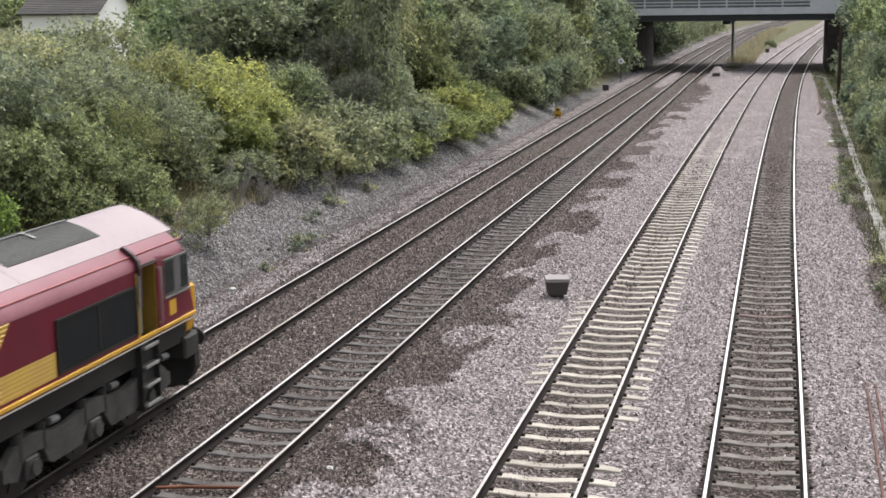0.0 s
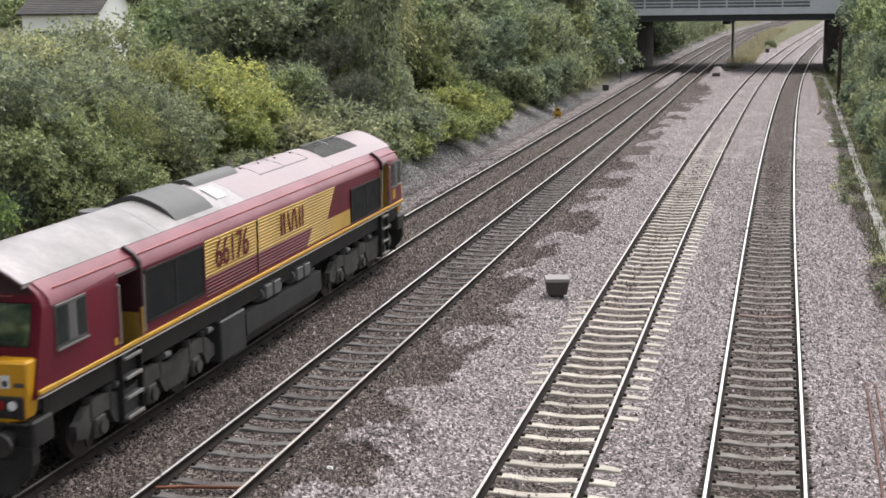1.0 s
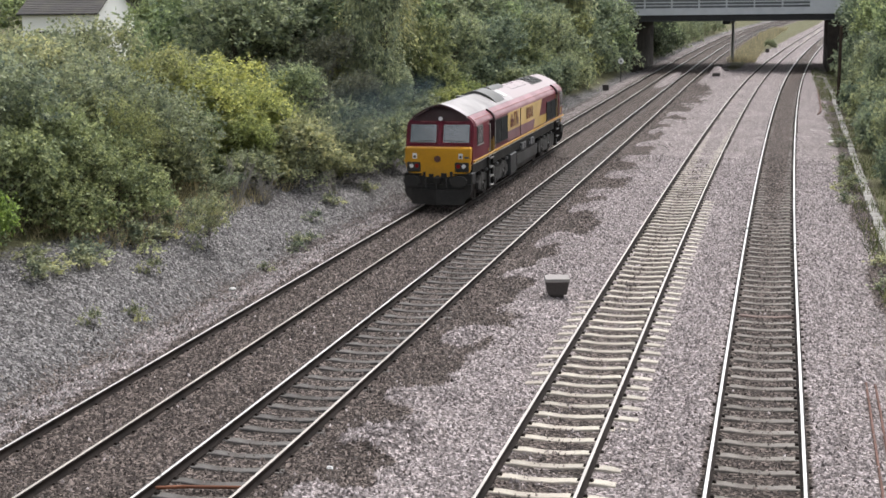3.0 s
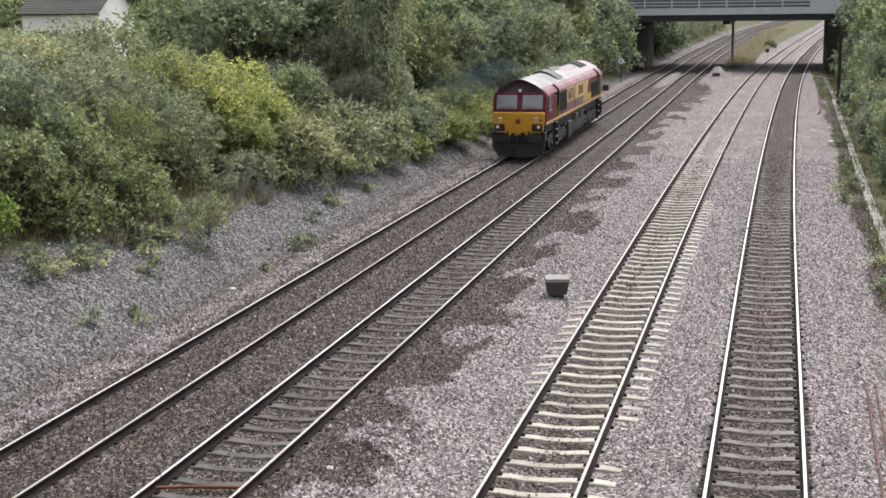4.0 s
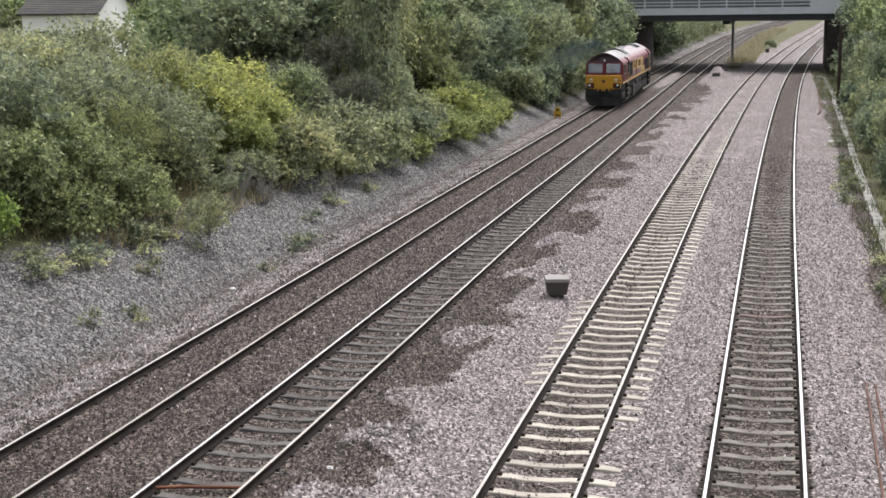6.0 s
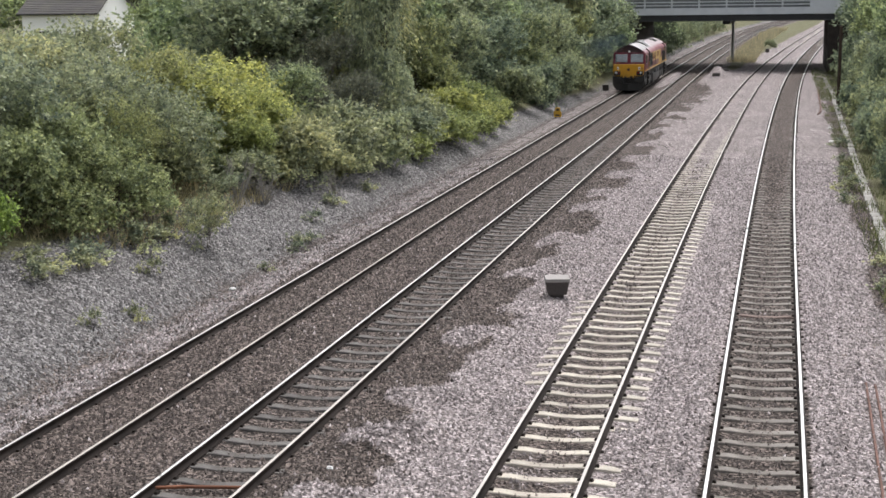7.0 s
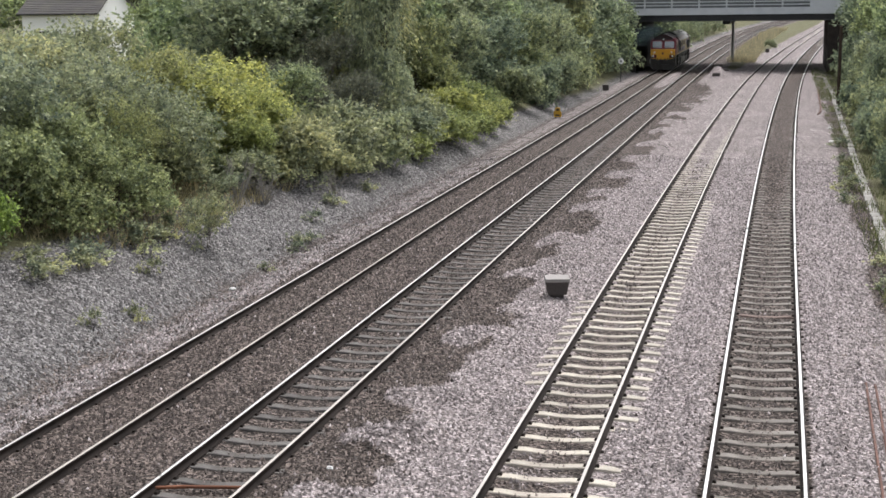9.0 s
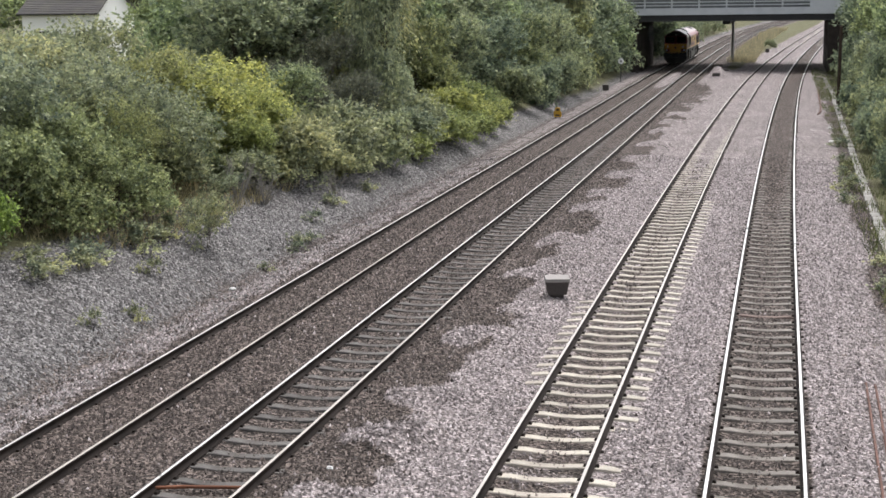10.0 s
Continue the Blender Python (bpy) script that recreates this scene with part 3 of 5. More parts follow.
# ---- the road bridge over the line ----
def build_bridge():
    x, y, h = on_line(LINE_A, 149.0, 0.0)
    at = Matrix.Translation((x, y, 0.16)) @ Matrix.Rotation(-h, 4, "Z")
    br = thing("road_bridge", "flat grey road bridge with panelled parapet and dark girders", "bridge", kind="structure", at=at)
    x0, x1 = -13.4, 26.8
    BAY = 2.79
    bm = bmesh.new()
    add_box(bm, (x0, 0.25, 5.2), (x1, 19.75, 5.75), 0.03)
    part("deck", bm, M_CONC, br)
    for yy in (0.0, 19.5):
        bm = bmesh.new()
        add_prism(bm, [(yy, 4.84), (yy + 0.5, 4.84), (yy + 0.5, 4.9), (yy + 0.3, 4.93), (yy + 0.3, 5.42), (yy + 0.5, 5.44), (yy + 0.5, 5.5), (yy, 5.5), (yy, 5.44), (yy + 0.12, 5.42), (yy + 0.12, 4.93), (yy, 4.9)], x0, x1, "x")
        part("girder", bm, M_BRIDGEDARK, br, "dark painted steel girder")
        bm = bmesh.new()
        add_prism(bm, [(yy - 0.12, 5.502), (yy + 0.4, 5.502), (yy + 0.4, 6.2), (yy - 0.12, 6.2)], x0, x1, "x")
        part("fascia", bm, M_PARAPET, br)
        k = 0
        while x0 + 0.1 + k * BAY < x1:
            bm = bmesh.new()
            add_box(bm, (x0 + k * BAY, yy - 0.06, 6.2), (x0 + 0.16 + k * BAY, yy + 0.2, 7.55), 0.01)
            part("parapet_post", bm, M_PARAPET, br)
            if x0 + BAY + k * BAY < x1:
                end_panel = k >= 10
                bm = bmesh.new()
                if end_panel:
                    add_box(bm, (x0 + 0.162 + k * BAY, yy, 6.2), (x0 + BAY - 0.002 + k * BAY, yy + 0.12, 7.5), 0.01)
                else:
                    add_box(bm, (x0 + 0.162 + k * BAY, yy + 0.1, 6.2), (x0 + BAY - 0.002 + k * BAY, yy + 0.14, 7.5), 0.0)
                pan = part("parapet_panel", bm, M_PARAPET if end_panel else M_STEELGREY, br)
                if not end_panel:
                    for z in (6.42, 6.75, 7.08, 7.41):
                        bm = bmesh.new()
                        add_box(bm, (x0 + 0.162 + k * BAY, yy - 0.03, z), (x0 + BAY - 0.002 + k * BAY, yy + 0.098, z + 0.11), 0.01)
                        part("rail_bar", bm, M_PARAPET, pan)
            k += 1
    for xx in (6.2,):
        for yy in (19.0,):
            bm = bmesh.new()
            add_cyl(bm, (xx, yy, -0.3), (xx, yy, 4.5), 0.16, 16)
            part("pier_column", bm, M_PARAPET, br, "slim concrete pier column")
        bm = bmesh.new()
        add_box(bm, (xx - 0.4, 1.0, 4.5), (xx + 0.4, 19.0, 5.2), 0.04)
        part("pier_cap", bm, M_BRIDGEDARK, br)
    for a, b in ((-12.2, -3.0), (16.4, 26.0)):
        bm = bmesh.new()
        add_box(bm, (a, 0.6, -0.6), (b, 19.4, 5.2), 0.05)
        part("abutment", bm, M_BRICK, br, "sooty brick abutment")


build_bridge()


# ---- vegetation ----
def leaf_cloud(name, lobes, clumps, per, leaf, seed, droop=0.0, clump_r=0.35, slim=0.45, fill=0.25, tri=False):
    """A crown of separate small leaves, in clumps spread over the skins of several lobes (x, y, z, rx, rz)."""
    r = np.random.RandomState(seed)
    lobes = np.array(lobes, float)
    area = lobes[:, 3] * lobes[:, 4]
    which = r.choice(len(lobes), clumps, p=area / area.sum())
    d = r.normal(size=(clumps, 3))
    d /= np.linalg.norm(d, axis=1)[:, None]
    d[:, 2] = np.where(d[:, 2] < -0.35, -d[:, 2], d[:, 2])
    L = lobes[which]
    rad = 1 - fill * r.uniform(0, 1, clumps) ** 1.5 + 0.16 * r.normal(size=clumps)
    c = L[:, :3] + d * L[:, [3, 3, 4]] * rad[:, None]
    c[:, 2] = np.maximum(c[:, 2], 0.12)
    n = clumps * per
    ci = np.repeat(np.arange(clumps), per)
    cr = clump_r * r.uniform(0.6, 1.4, clumps)
    # leaves set along a few twigs of each clump
    twigs = d[:, None, :] * 0.75 + r.normal(size=(clumps, 4, 3)) * 0.55
    twigs[:, :, 2] += 0.35
    twigs /= np.linalg.norm(twigs, axis=2)[:, :, None]
    reach = r.uniform(0.6, 2.1, (clumps, 4))
    ti = r.randint(0, 4, n)
    tw = twigs[ci, ti]
    p = c[ci] + tw * (cr[ci] * reach[ci, ti] * r.uniform(0.0, 1, n))[:, None] + r.normal(size=(n, 3)) * (clump_r * 0.16)
    tw = tw + r.normal(size=(n, 3)) * 0.5
    tw /= np.linalg.norm(tw, axis=1)[:, None]
    if droop:
        p[:, 2] -= droop * r.uniform(0, 1, n) ** 1.5
        p[:, :2] += 0.08 * r.normal(size=(n, 2))
    ax = tw + r.normal(size=(n, 3)) * 0.5
    ax[:, 2] -= 0.25 + (1.5 if droop else 0)
    ax /= np.linalg.norm(ax, axis=1)[:, None]
    up = d[ci] * 0.8 + r.normal(size=(n, 3)) * 0.42 + np.array([0, 0, 0.6])
    side = np.cross(ax, up)
    side /= np.linalg.norm(side, axis=1)[:, None] + 1e-9
    nrm = np.cross(side, ax)
    ln = leaf * r.uniform(0.6, 1.35, n)[:, None]
    w = ln * slim
    v = np.stack([p, p + ax * ln * 0.5 + side * w + nrm * ln * 0.1, p + ax * ln, p + ax * ln * 0.5 - side * w + nrm * ln * 0.1], 1)
    if tri:
        v = np.stack([p - side * w * 0.9, p + side * w * 0.9, p + ax * ln * 1.1 + nrm * ln * 0.15], 1)
        return raw_mesh(name, v.reshape(-1, 3), np.arange(3 * n).reshape(n, 3))
    return raw_mesh(name, v.reshape(-1, 3), np.arange(4 * n).reshape(n, 4))


def limb_mesh(name, h, girth, lobes, seed):
    """A tapered trunk, with limbs that reach into the lobes of the crown."""
    r = random.Random(seed)
    bm = bmesh.new()

    def tube(a, b, r0, r1, seg=6):
        a, b = Vector(a), Vector(b)
        mid = (a + b) / 2 + Vector((r.uniform(-1, 1), r.uniform(-1, 1), 0)) * (b - a).length * 0.08
        last = None
        for p, rr, q in ((a, r0, mid - a), (mid, (r0 + r1) / 2, b - a), (b, r1, b - mid)):
            m = Matrix.Translation(p) @ q.to_track_quat("Z", "Y").to_matrix().to_4x4()
            ring = [bm.verts.new(m @ Vector((math.cos(k * 6.2832 / seg) * rr, math.sin(k * 6.2832 / seg) * rr, 0))) for k in range(seg)]
            if last:
                for k in range(seg):
                    bm.faces.new((last[k], last[(k + 1) % seg], ring[(k + 1) % seg], ring[k]))
            last = ring
        bm.faces.new(last)
    fork = (r.uniform(-0.1, 0.1), r.uniform(-0.1, 0.1), h * 0.45)
    tube((0, 0, -0.5), fork, girth, girth * 0.6, 9)
    for lx, ly, lz, rx, rz in lobes:
        z0 = r.uniform(0.15, 0.45) * h
        tube((fork[0] * z0 / h, fork[1] * z0 / h, z0), (lx * 0.8, ly * 0.8, max(z0 + 0.1, lz)), girth * 0.4, girth * 0.08)
        for _ in range(3):
            tube((lx * 0.45, ly * 0.45, (z0 + lz) / 2), (lx + r.uniform(-0.8, 0.8) * rx, ly + r.uniform(-0.8, 0.8) * rx, max(0.3, lz + r.uniform(-0.2, 0.8) * rz)), girth * 0.2, girth * 0.04, 4)
    me = bpy.data.meshes.new(name)
    bm.to_mesh(me)
    bm.free()
    me.materials.append(M_BARK)
    return me


def lobes_of(h, rad, n, seed, low=0.1, tall=1.0):
    """Lobes that make up an uneven crown of height h and radius rad."""
    r = random.Random(seed)
    out = [(0, 0, h * (0.5 + low * 0.4), rad * 0.62, h * (0.42 - low * 0.25))]
    for k in range(n):
        a = k * 2.4 + r.uniform(-0.4, 0.4)
        z = h * (low + (0.86 - low) * ((k * 0.618 + r.uniform(0, 0.2)) % 1.0))
        spread = rad * (1 - 0.55 * (z / h) ** 2) * r.uniform(0.55, 0.8)
        q = rad * r.uniform(0.3, 0.5)
        out.append((math.cos(a) * spread, math.sin(a) * spread, z, q, min(q * 1.1 * tall, max(0.25, h - z))))
    return out


KINDS = {}


def define_plant(key, name, label, category, mat, h, rad, n_lobes, clumps, per, leaf, seed, low=0.08, girth=0.1, **kw):
    lobes = lobes_of(h, rad, n_lobes, seed, low)
    far = leaf_cloud("crown", lobes, clumps, max(6, int(per * 0.5)), leaf * 1.38, seed, **{**kw, "tri": True})
    KINDS[key] = (name, label, category, mat, limb_mesh("trunk", h, girth, lobes, seed), leaf_cloud("crown", lobes, clumps, per, leaf, seed, **kw), far)


define_plant("hawthorn", "bush", "dense olive-green deciduous bush on the railway bank", "bush", L_OLIVE, 4.6, 2.9, 14, 740, 20, 0.125, 21, girth=0.09, fill=0.4, slim=0.4)
define_plant("elder", "bush", "dark blue-green bush low on the railway bank", "bush", L_TEAL, 4.6, 2.9, 14, 620, 20, 0.15, 48, girth=0.09, fill=0.35)
define_plant("sallow", "bush", "grey-green sallow bush on the railway bank", "bush", L_GREY, 4.6, 2.8, 13, 780, 22, 0.11, 22, girth=0.09, slim=0.32, fill=0.35)
define_plant("maple", "bush", "yellowing maple bush with drooping sprays", "bush", L_YELLOW, 4.6, 2.4, 11, 520, 22, 0.13, 23, girth=0.08, fill=0.4)
define_plant("thorn", "bush", "mid-green bush at the foot of taller trees", "bush", L_GREEN, 4.6, 2.9, 13, 600, 17, 0.17, 41, girth=0.09, fill=0.35, tri=True)
define_plant("willow", "bush", "grey-green willow bush below taller trees", "bush", L_GREY, 4.6, 2.8, 12, 600, 17, 0.17, 42, girth=0.09, slim=0.4, fill=0.35, tri=True)
define_plant("ash", "tree", "mid-green ash tree with a rounded crown", "tree", L_GREEN, 9.0, 4.0, 18, 880, 17, 0.25, 24, low=0.06, girth=0.2, clump_r=0.55, tri=True)
define_plant("oak", "tree", "deep green tree with dark gaps", "tree", L_DARK, 10.0, 4.6, 18, 850, 17, 0.27, 25, low=0.08, girth=0.24, clump_r=0.6, tri=True)
define_plant("birch", "tree", "tall grey-green birch with hanging twigs", "tree", L_BIRCH, 11.0, 2.3, 24, 1300, 22, 0.2, 26, low=0.03, girth=0.11, droop=1.3, slim=0.3, tri=True)
define_plant("shaded_bush", "bush", "bush beside the line past the bridge, leaves darkened for shade", "bush", L_SHADE, 5.0, 2.8, 13, 600, 17, 0.19, 44, girth=0.09, fill=0.35, tri=True)
define_plant("bramble", "bush", "low yellow-green bramble at the bank's foot", "bush", L_BRAMBLE, 1.9, 2.1, 10, 400, 18, 0.15, 27, low=0.05, girth=0.04, tri=True)
define_plant("russet", "bush", "dull brownish-green bush beside a birch", "bush", L_RUSSET, 4.6, 2.8, 13, 600, 17, 0.14, 47, girth=0.09, slim=0.35, fill=0.4, tri=True)
define_plant("scrub", "bush", "low green scrub spilling over the stones", "bush", L_OLIVE, 2.2, 2.0, 10, 440, 18, 0.15, 28, low=0.05, girth=0.04, tri=True)
define_plant("thicket", "bush", "low mid-green thicket along the cess", "bush", L_GREEN, 2.2, 2.0, 10, 440, 18, 0.16, 43, low=0.05, girth=0.04, tri=True)
define_plant("shrub", "shrub", "small sparse shrub growing in the stones", "shrub", L_OLIVE, 1.5, 0.95, 7, 110, 18, 0.08, 29, low=0.12, girth=0.025, clump_r=0.25)
define_plant("sprig", "bush", "bright green leafy bush edge", "bush", L_BRIGHT, 2.6, 1.4, 8, 260, 20, 0.13, 30, low=0.15, girth=0.05)
define_plant("weed", "weed", "straggling olive-green weed between the stones", "weed", L_OLIVE, 0.4, 0.45, 5, 40, 14, 0.06, 31, low=0.1, girth=0.008, clump_r=0.12)


def plant(key, s, off, scale=1.0, wide=1.0, turn=None, line=LINE_A):
    name, label, category, mat, limbs, crown, far = KINDS[key]
    x, y, hd = on_line(line, s, off)
    g, o = to_frame(x, y)
    z = float(height(np.array([g]), np.array([o]))[0])
    a = random.uniform(0, 360) if turn is None else turn
    at = pose(x, y, z - 0.05, 0, 0, a) @ Matrix.Diagonal((scale * wide, scale * wide, scale, 1))
    ob = thing(name, label, category, {"bush": "bushes along the bank", "tree": "trees behind the bank", "weed": "weeds in the stones", "shrub": "shrubs in the stones"}[category], at=at)
    part("trunk", limbs, None, ob)
    part("crown", far if s > 112 or s < 20 or (off > 10 and s > 70) else crown, mat, ob)


# front row of the left bank: s, off, scale, width
for row in (
    ("hawthorn", 30.5, -9.6, 1.0, 1.0), ("hawthorn", 35.5, -9.2, 0.92, 1.0), ("elder", 37.8, -8.4, 0.72, 1.0), ("hawthorn", 41.0, -9.6, 0.84, 1.1), ("sallow", 41.0, -7.5, 0.66, 1.0),
    ("hawthorn", 44.0, -8, 0.8, 1.0), ("sallow", 46.5, -9.6, 0.8, 1.2), ("maple", 49.0, -8.0, 0.8, 1.2), ("maple", 51.3, -7.0, 0.66, 1.0), ("maple", 48.6, -6.4, 0.5, 1.0), ("elder", 46.6, -7.6, 0.48, 0.9), ("hawthorn", 50.5, -10, 0.74, 1.25), ("maple", 53.5, -8.4, 0.8, 1.2), ("scrub", 51.0, -5.7, 0.85, 1.15), ("scrub", 47.4, -6.1, 0.5, 1.3), ("scrub", 53.4, -5.0, 0.45, 1.3), ("shrub", 50.2, -5.0, 0.9, 1.3), ("shrub", 57.2, -4.5, 0.8, 1.3),
    ("elder", 57.0, -8.2, 0.66, 1.1), ("scrub", 55.3, -5.3, 0.8, 1.15), ("russet", 61.0, -8.8, 0.66, 1.1), ("thicket", 59.8, -4.9, 0.75, 1.15), ("russet", 65.0, -9, 0.85, 0.9), ("russet", 62.5, -7, 0.62, 1.0),
    ("scrub", 64.5, -4.8, 0.75, 1.1), ("bramble", 68.8, -4.7, 0.75, 1.2), ("bramble", 65.6, -4.8, 0.6, 1.25), ("bramble", 71.0, -4.5, 0.5, 1.3), ("bramble", 63.0, -5.0, 0.55, 1.3), ("bramble", 74.0, -4.9, 0.6, 1.4), ("bramble", 75.6, -6.0, 0.8, 1.3), ("bramble", 78.0, -4.9, 0.6, 1.4), ("bramble", 80.0, -6.0, 0.8, 1.3), ("bramble", 82.4, -4.8, 0.55, 1.35), ("bramble", 85.0, -5.2, 0.42, 1.3),
    ("willow", 79.0, -8.2, 1.0, 1.0), ("thorn", 85.0, -7.8, 1.0, 1.0), ("thicket", 91.0, -4.9, 1.0, 0.95), ("thorn", 93.0, -7, 1.05, 1.0), ("thicket", 96.5, -4.3, 1.1, 0.85), ("willow", 100.5, -6.6, 1.1, 1.0),
    ("thicket", 103.0, -4.3, 1.1, 0.85), ("thorn", 107.0, -5.9, 1.1, 1.0), ("thorn", 113.5, -6.3, 1.1, 1.0), ("thicket", 110.0, -4.4, 1.1, 0.8), ("willow", 120.0, -6.2, 1.1, 1.0), ("thicket", 116.5, -4.7, 1.1, 0.75), ("thorn", 127.0, -6.2, 1.1, 1.0),
    ("hawthorn", 44.5, -10.8, 0.96, 1.1), ("hawthorn", 47.6, -12.2, 0.97, 1.1), ("hawthorn", 40.6, -11.6, 0.86, 1.2), ("scrub", 57.5, -5.8, 0.9, 1.1), ("russet", 62.3, -5.9, 0.42, 0.8), ("scrub", 66.8, -5.4, 0.9, 1.1), ("sprig", 32.3, -6.5, 0.62, 0.8), ("elder", 37.0, -6.9, 0.5, 1.05), ("elder", 39.3, -6.6, 0.52, 1.05), ("scrub", 44.0, -7.2, 0.62, 1.1), ("elder", 34.8, -7.6, 0.6, 1.05),
):
    plant(*row)
# taller trees behind
for row in (
    ("ash", 63.5, -13.2, 0.68, 1.2), ("oak", 70.0, -17.0, 0.68, 1.2), ("ash", 68.0, -13.4, 0.76, 1.2), ("birch", 68.0, -7.0, 0.85, 0.85), ("birch", 72.0, -8.6, 1.0, 1.1), ("oak", 73.0, -14.5, 0.72, 1.2),
    ("ash", 78.5, -12.6, 0.8, 1.2), ("oak", 84.5, -12.4, 0.76, 1.2), ("ash", 90.0, -11.6, 0.8, 1.2), ("ash", 97.5, -11, 0.8, 1.2), ("oak", 104.0, -11, 0.8, 1.2), ("ash", 111.0, -10.2, 0.8, 1.2), ("ash", 119.0, -9.6, 0.84, 1.2),
    ("birch", 124.0, -7, 1.0, 1.2), ("oak", 128.5, -9.8, 0.8, 1.2), ("ash", 134.5, -7.2, 0.8, 1.14), ("oak", 141.0, -6.8, 0.8, 1.14), ("ash", 144.5, -4.9, 0.76, 0.95), ("thorn", 139.0, -5.0, 1.1, 0.9), ("thorn", 133.0, -5.5, 1.0, 0.9), ("oak", 136.0, -7.0, 0.72, 1.08),
    ("oak", 82.0, -21, 0.88, 1.32), ("oak", 94.0, -20, 0.88, 1.32), ("oak", 107.0, -19, 0.88, 1.32), ("oak", 122.0, -18, 0.88, 1.32), ("oak", 138.0, -17, 0.88, 1.32), ("oak", 118.0, -54, 0.72, 1.56), ("oak", 106.0, -40, 0.85, 1.3), ("oak", 112.0, -66, 0.72, 1.56),
    # beyond the bridge
    ("oak", 178.0, -7, 0.72, 1.08), ("ash", 190.0, -7.4, 0.68, 1.08), ("oak", 204.0, -7.6, 0.72, 1.2), ("ash", 222.0, -8.5, 0.72, 1.2), ("oak", 244.0, -9.5, 0.72, 1.32), ("ash", 270.0, -10.5, 0.72, 1.44), ("oak", 300.0, -12, 0.8, 1.56), ("ash", 340.0, -14, 0.8, 1.68),
    ("oak", 400.0, -16, 0.88, 1.92), ("oak", 460.0, -12, 0.88, 2.04), ("ash", 470.0, 20, 1.1, 1.7), ("ash", 440.0, 33, 1.1, 1.6),
):
    plant(*row)
for row in (
    ("oak", 173.0, -5.6, 0.66, 1.0), ("shaded_bush", 178.0, -4.4, 0.9, 1.0), ("oak", 184.0, -5.6, 0.66, 1.0), ("shaded_bush", 190.0, -4.4, 0.9, 1.0), ("oak", 197.0, -5.6, 0.66, 1.0), ("shaded_bush", 203.0, -4.6, 0.8, 1.0), ("thorn", 208.0, -5.8, 0.7, 1.0), ("shaded_bush", 170.5, -4.4, 1.0, 0.9), ("shaded_bush", 174.5, -4.6, 1.2, 0.9), ("shaded_bush", 186.0, -4.5, 1.1, 0.9), ("shaded_bush", 181.0, -3.9, 0.6, 1.1), ("shaded_bush", 195.0, -4.0, 0.6, 1.1), ("thorn", 212.0, -4.3, 0.75, 1.1), ("thorn", 225.0, -4.4, 0.8, 1.1), ("thorn", 240.0, -4.5, 0.8, 1.1), ("thorn", 256.0, -4.7, 0.8, 1.2), ("thorn", 273.0, -4.8, 0.8, 1.2), ("thorn", 292.0, -5.0, 0.8, 1.3), ("thorn", 218.0, -5, 0.75, 1.1), ("thorn", 232.0, -6.2, 0.7, 1.1), ("thorn", 248.0, -5, 0.75, 1.1), ("thorn", 262.0, -6.6, 0.8, 1.2), ("scrub", 280.0, -6.5, 1.3, 1.3), ("thorn", 300.0, -7.5, 0.9, 1.3), ("scrub", 215.0, 9.6, 0.5, 0.9),
):
    plant(*row)
# the bank goes on behind the camera: unseen trees, added to darken windscreen reflections
for row in (("ash", 13.0, -14.0, 1.5, 1.0), ("oak", 4.0, -14.0, 1.6, 1.0), ("ash", -6.0, -14.0, 2.0, 0.8), ("oak", -16.0, -13.0, 2.0, 0.8), ("ash", -28.0, -12.0, 2.1, 0.8), ("oak", -40.0, -11.0, 2.1, 0.8)):
    plant(*row)
# right bank
for row in (
    ("ash", 96.0, 23, 0.85, 1.0), ("oak", 106.0, 21.8, 0.76, 0.95), ("ash", 116.0, 21.4, 0.85, 1.0), ("oak", 126.0, 20.9, 0.76, 0.92), ("ash", 137.0, 20.2, 0.9, 0.95), ("ash", 146.0, 19.6, 0.85, 0.85), ("oak", 86.0, 24, 0.76, 1.0), ("ash", 76.0, 24.5, 0.8, 1.0),
    ("thorn", 112.0, 18.9, 0.8, 0.8), ("thorn", 121.0, 18.7, 0.8, 0.8), ("thicket", 104.0, 18.1, 0.9, 0.9), ("thorn", 98.0, 19.2, 0.8, 0.9), ("thicket", 94.0, 18.0, 0.8, 0.9), ("thicket", 87.0, 18.0, 0.9, 0.9), ("thorn", 82.0, 19.4, 0.8, 0.9), ("thorn", 89.5, 20.2, 0.8, 0.9), ("thicket", 79.0, 17.8, 0.8, 0.8), ("thicket", 73.0, 17.8, 0.9, 0.8), ("thorn", 67.0, 19.4, 0.8, 0.9), ("thorn", 74.5, 19.8, 0.8, 0.9), ("thicket", 130.0, 17.8, 0.8, 0.8), ("thicket", 66.0, 17.8, 0.7, 0.7), ("thicket", 60.5, 17.8, 0.8, 0.8),
    ("thicket", 42.0, 17.4, 0.6, 0.6), ("thicket", 46.0, 17.6, 0.7, 0.7), ("thicket", 50.0, 17.5, 0.7, 0.7), ("thicket", 55.0, 17.5, 0.8, 0.7), ("thicket", 63.0, 17.5, 0.9, 0.75), ("thicket", 69.5, 17.6, 0.9, 0.75), ("thicket", 76.0, 17.7, 1.0, 0.8), ("thicket", 83.0, 17.8, 1.0, 0.8), ("thicket", 90.5, 17.9, 1.0, 0.8), ("thicket", 99.0, 17.8, 1.0, 0.85), ("thicket", 109.0, 18.1, 1.0, 0.85),
    ("shrub", 34.0, 15.9, 0.9, 0.9), ("shrub", 36.2, 16.3, 1.0, 1.0), ("shrub", 32.0, 15.9, 0.7, 0.9),
):
    plant(*row)
